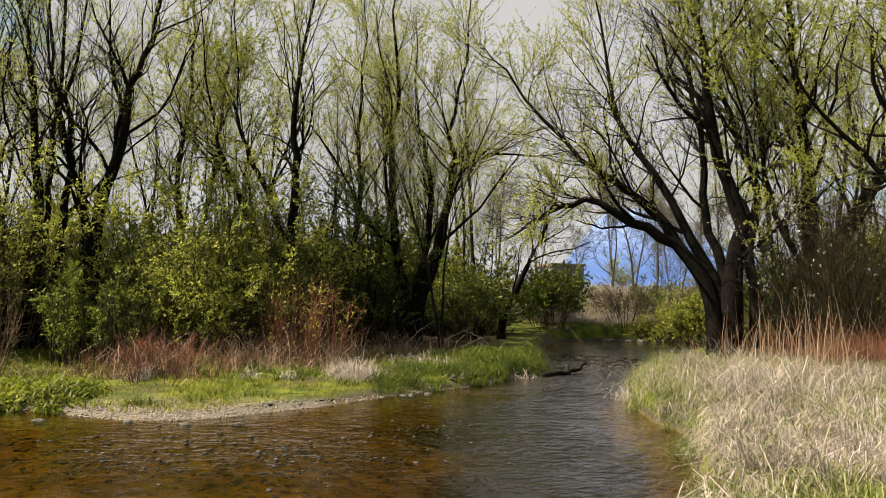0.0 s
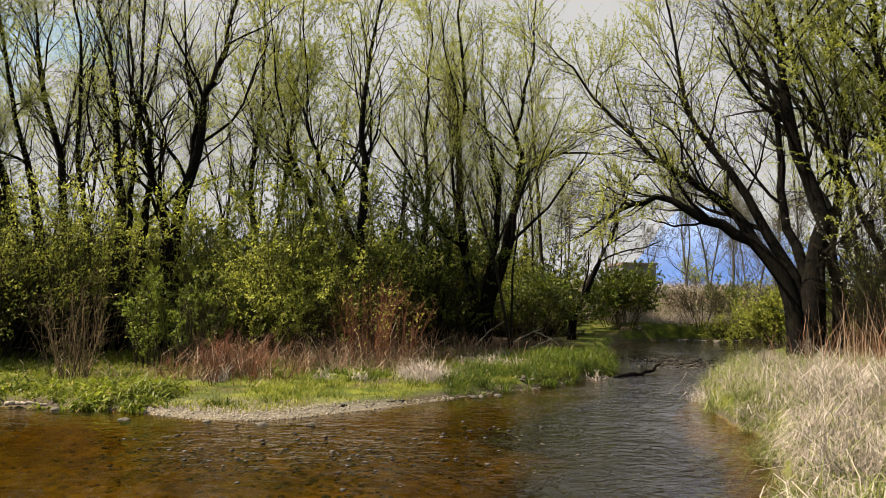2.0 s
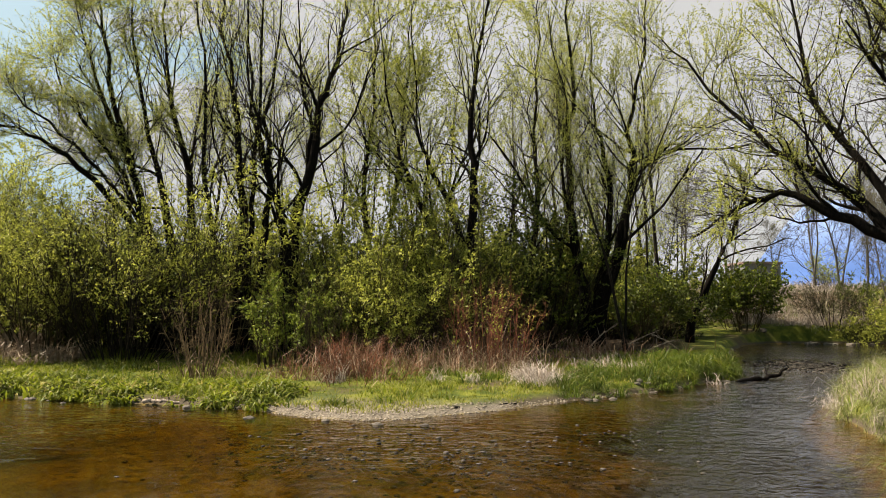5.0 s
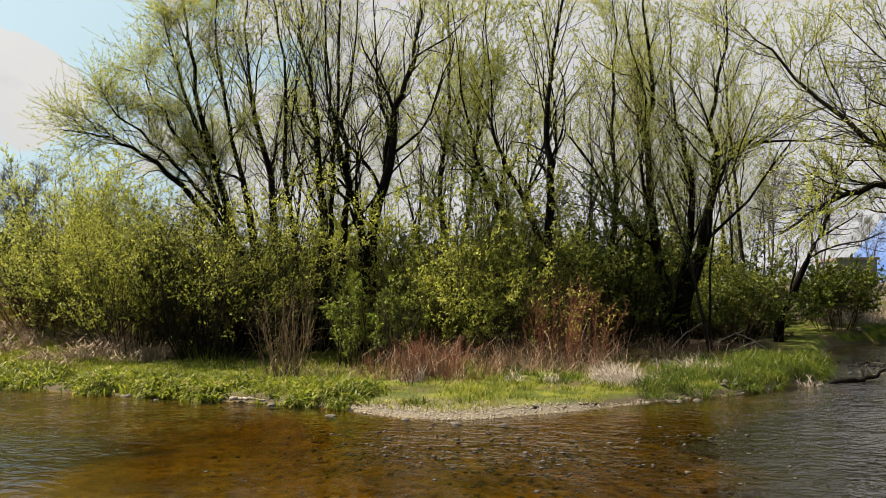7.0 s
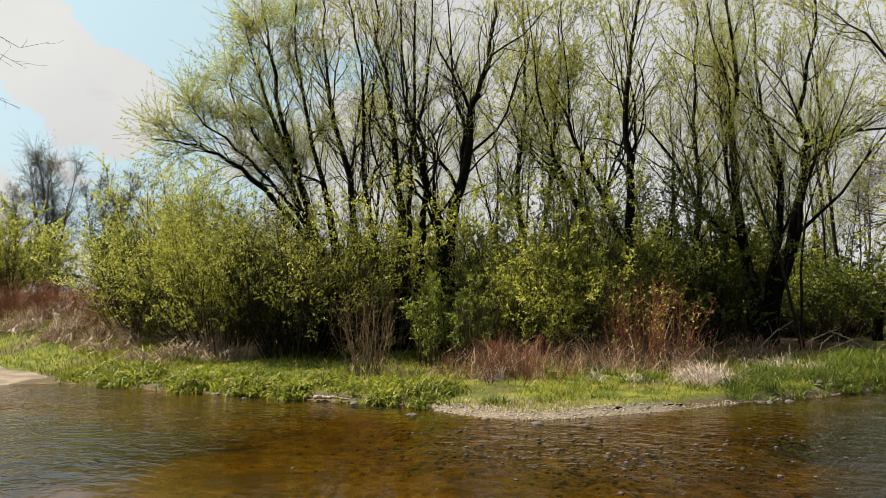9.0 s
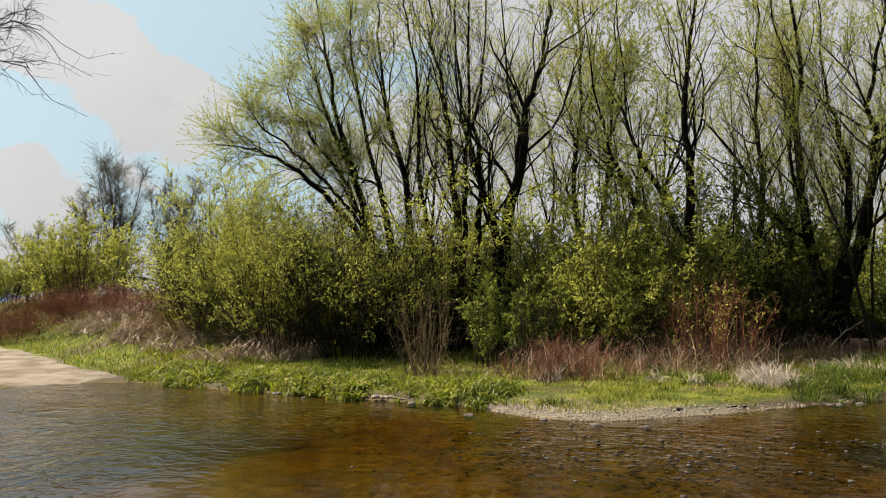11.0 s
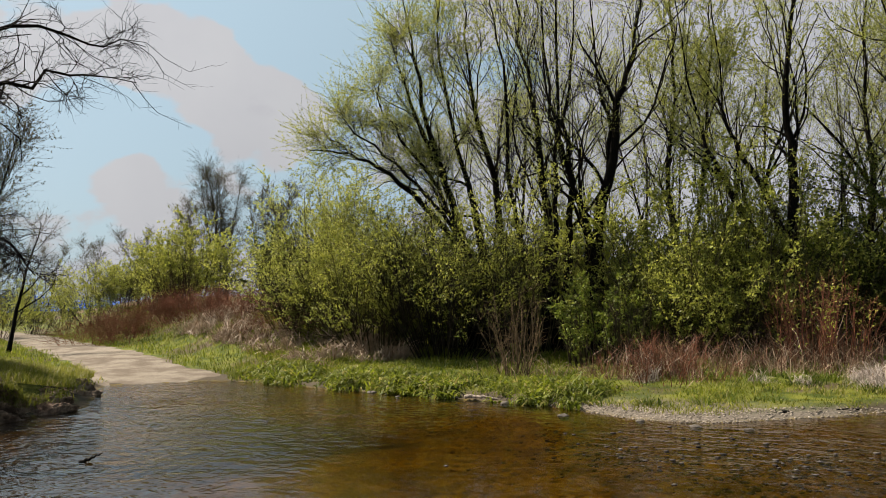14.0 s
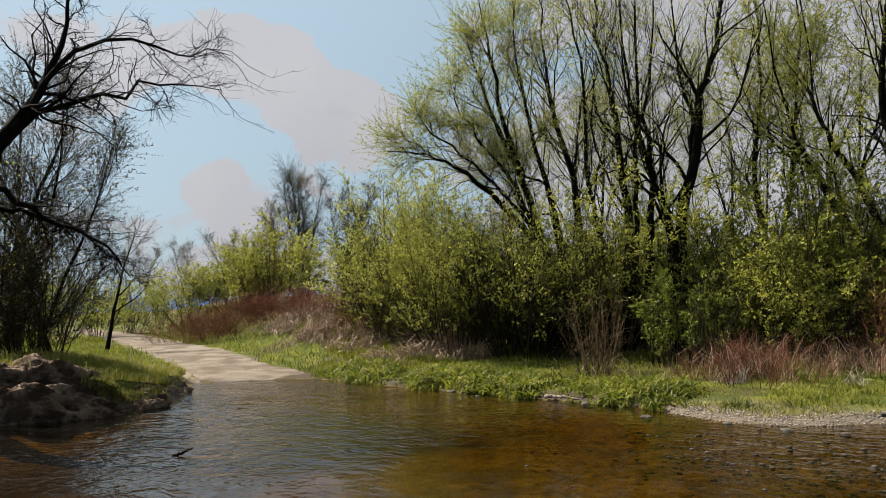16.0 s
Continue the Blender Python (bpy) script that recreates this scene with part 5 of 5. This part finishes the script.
stuff("far_bank_grass", [tussocks(rng, ix[:4500], iy[:4500], 10, 0.5, 0.028, 0.3, 0.8, 0.9)], STRAW, "pale dead grass on the steep bank at the bend", "dead grass")


# ---- far off ----
def block_building():
    root = tagged(new("building"), "plain grey flat-roofed block beyond the fields", "building")
    w, d, h = 5.0, 8.0, 7.3

    def box(name, mat, cx, cy, cz, sx, sy, sz, parent, label=""):
        bm = bmesh.new()
        bmesh.ops.create_cube(bm, size=1, matrix=Matrix.Translation((cx, cy, cz)) @ Matrix.Diagonal((sx, sy, sz, 1)))
        return part_bm(name, bm, mat, parent, label)
    wall = box("wall", RENDERWALL, 0, 0, h / 2 - 0.5, w, d, h, root)
    box("roof", ROOFING, 0, 0, h - 0.35, w + 0.5, d + 0.5, 0.35, root, "brown flat roof edge")
    for zz in (2.2, 5.0):
        for xx in (-1.5, 0.1, 1.6):
            box("window", GLASSY, xx, -d / 2 - 0.01, zz, 0.9, 0.06, 1.3, wall)
    return root


bx, by = polar(-8.6, 120)
block_building().matrix_basis = pose(bx, by, 0.6, 0, 0, 12)


def hill(az0, az1, crest, label):
    """A far ridge between two bearings, crest(bearing) metres high."""
    n = 90
    deg = np.linspace(az0, az1, n)
    a = np.radians(deg)
    rows = np.linspace(0, 1, 9)
    top = crest(deg) + 25 + 9 * ripple(deg, 0 * a, 0.9, 3)
    D = 1600 + 500 * rows
    X, Y, Z = D[:, None] * np.sin(-a)[None], D[:, None] * np.cos(a)[None], np.sin(rows * 1.57)[:, None] * top[None] * 1.25 - 8
    i = (np.arange(8)[:, None] * n + np.arange(n - 1)[None]).ravel()
    me = raw("distant_hill", np.stack([X, Y, Z], -1).reshape(-1, 3), np.stack([i, i + 1, i + n + 1, i + n], 1), HAZE_GLOW, True)
    return tagged(new("distant_hill", me), label, "hill", kind="structure")


hill(22, -34, lambda d: 185 * np.exp(-((d + 12.8) / np.where(d > -12.8, 3.6, 10.0)) ** 2), "wooded hill, distance haze painted in as a blue glow")
hill(84, 54, lambda d: 12 * step(d, 56, 68), "low wooded ridge, distance haze painted in as a blue glow")
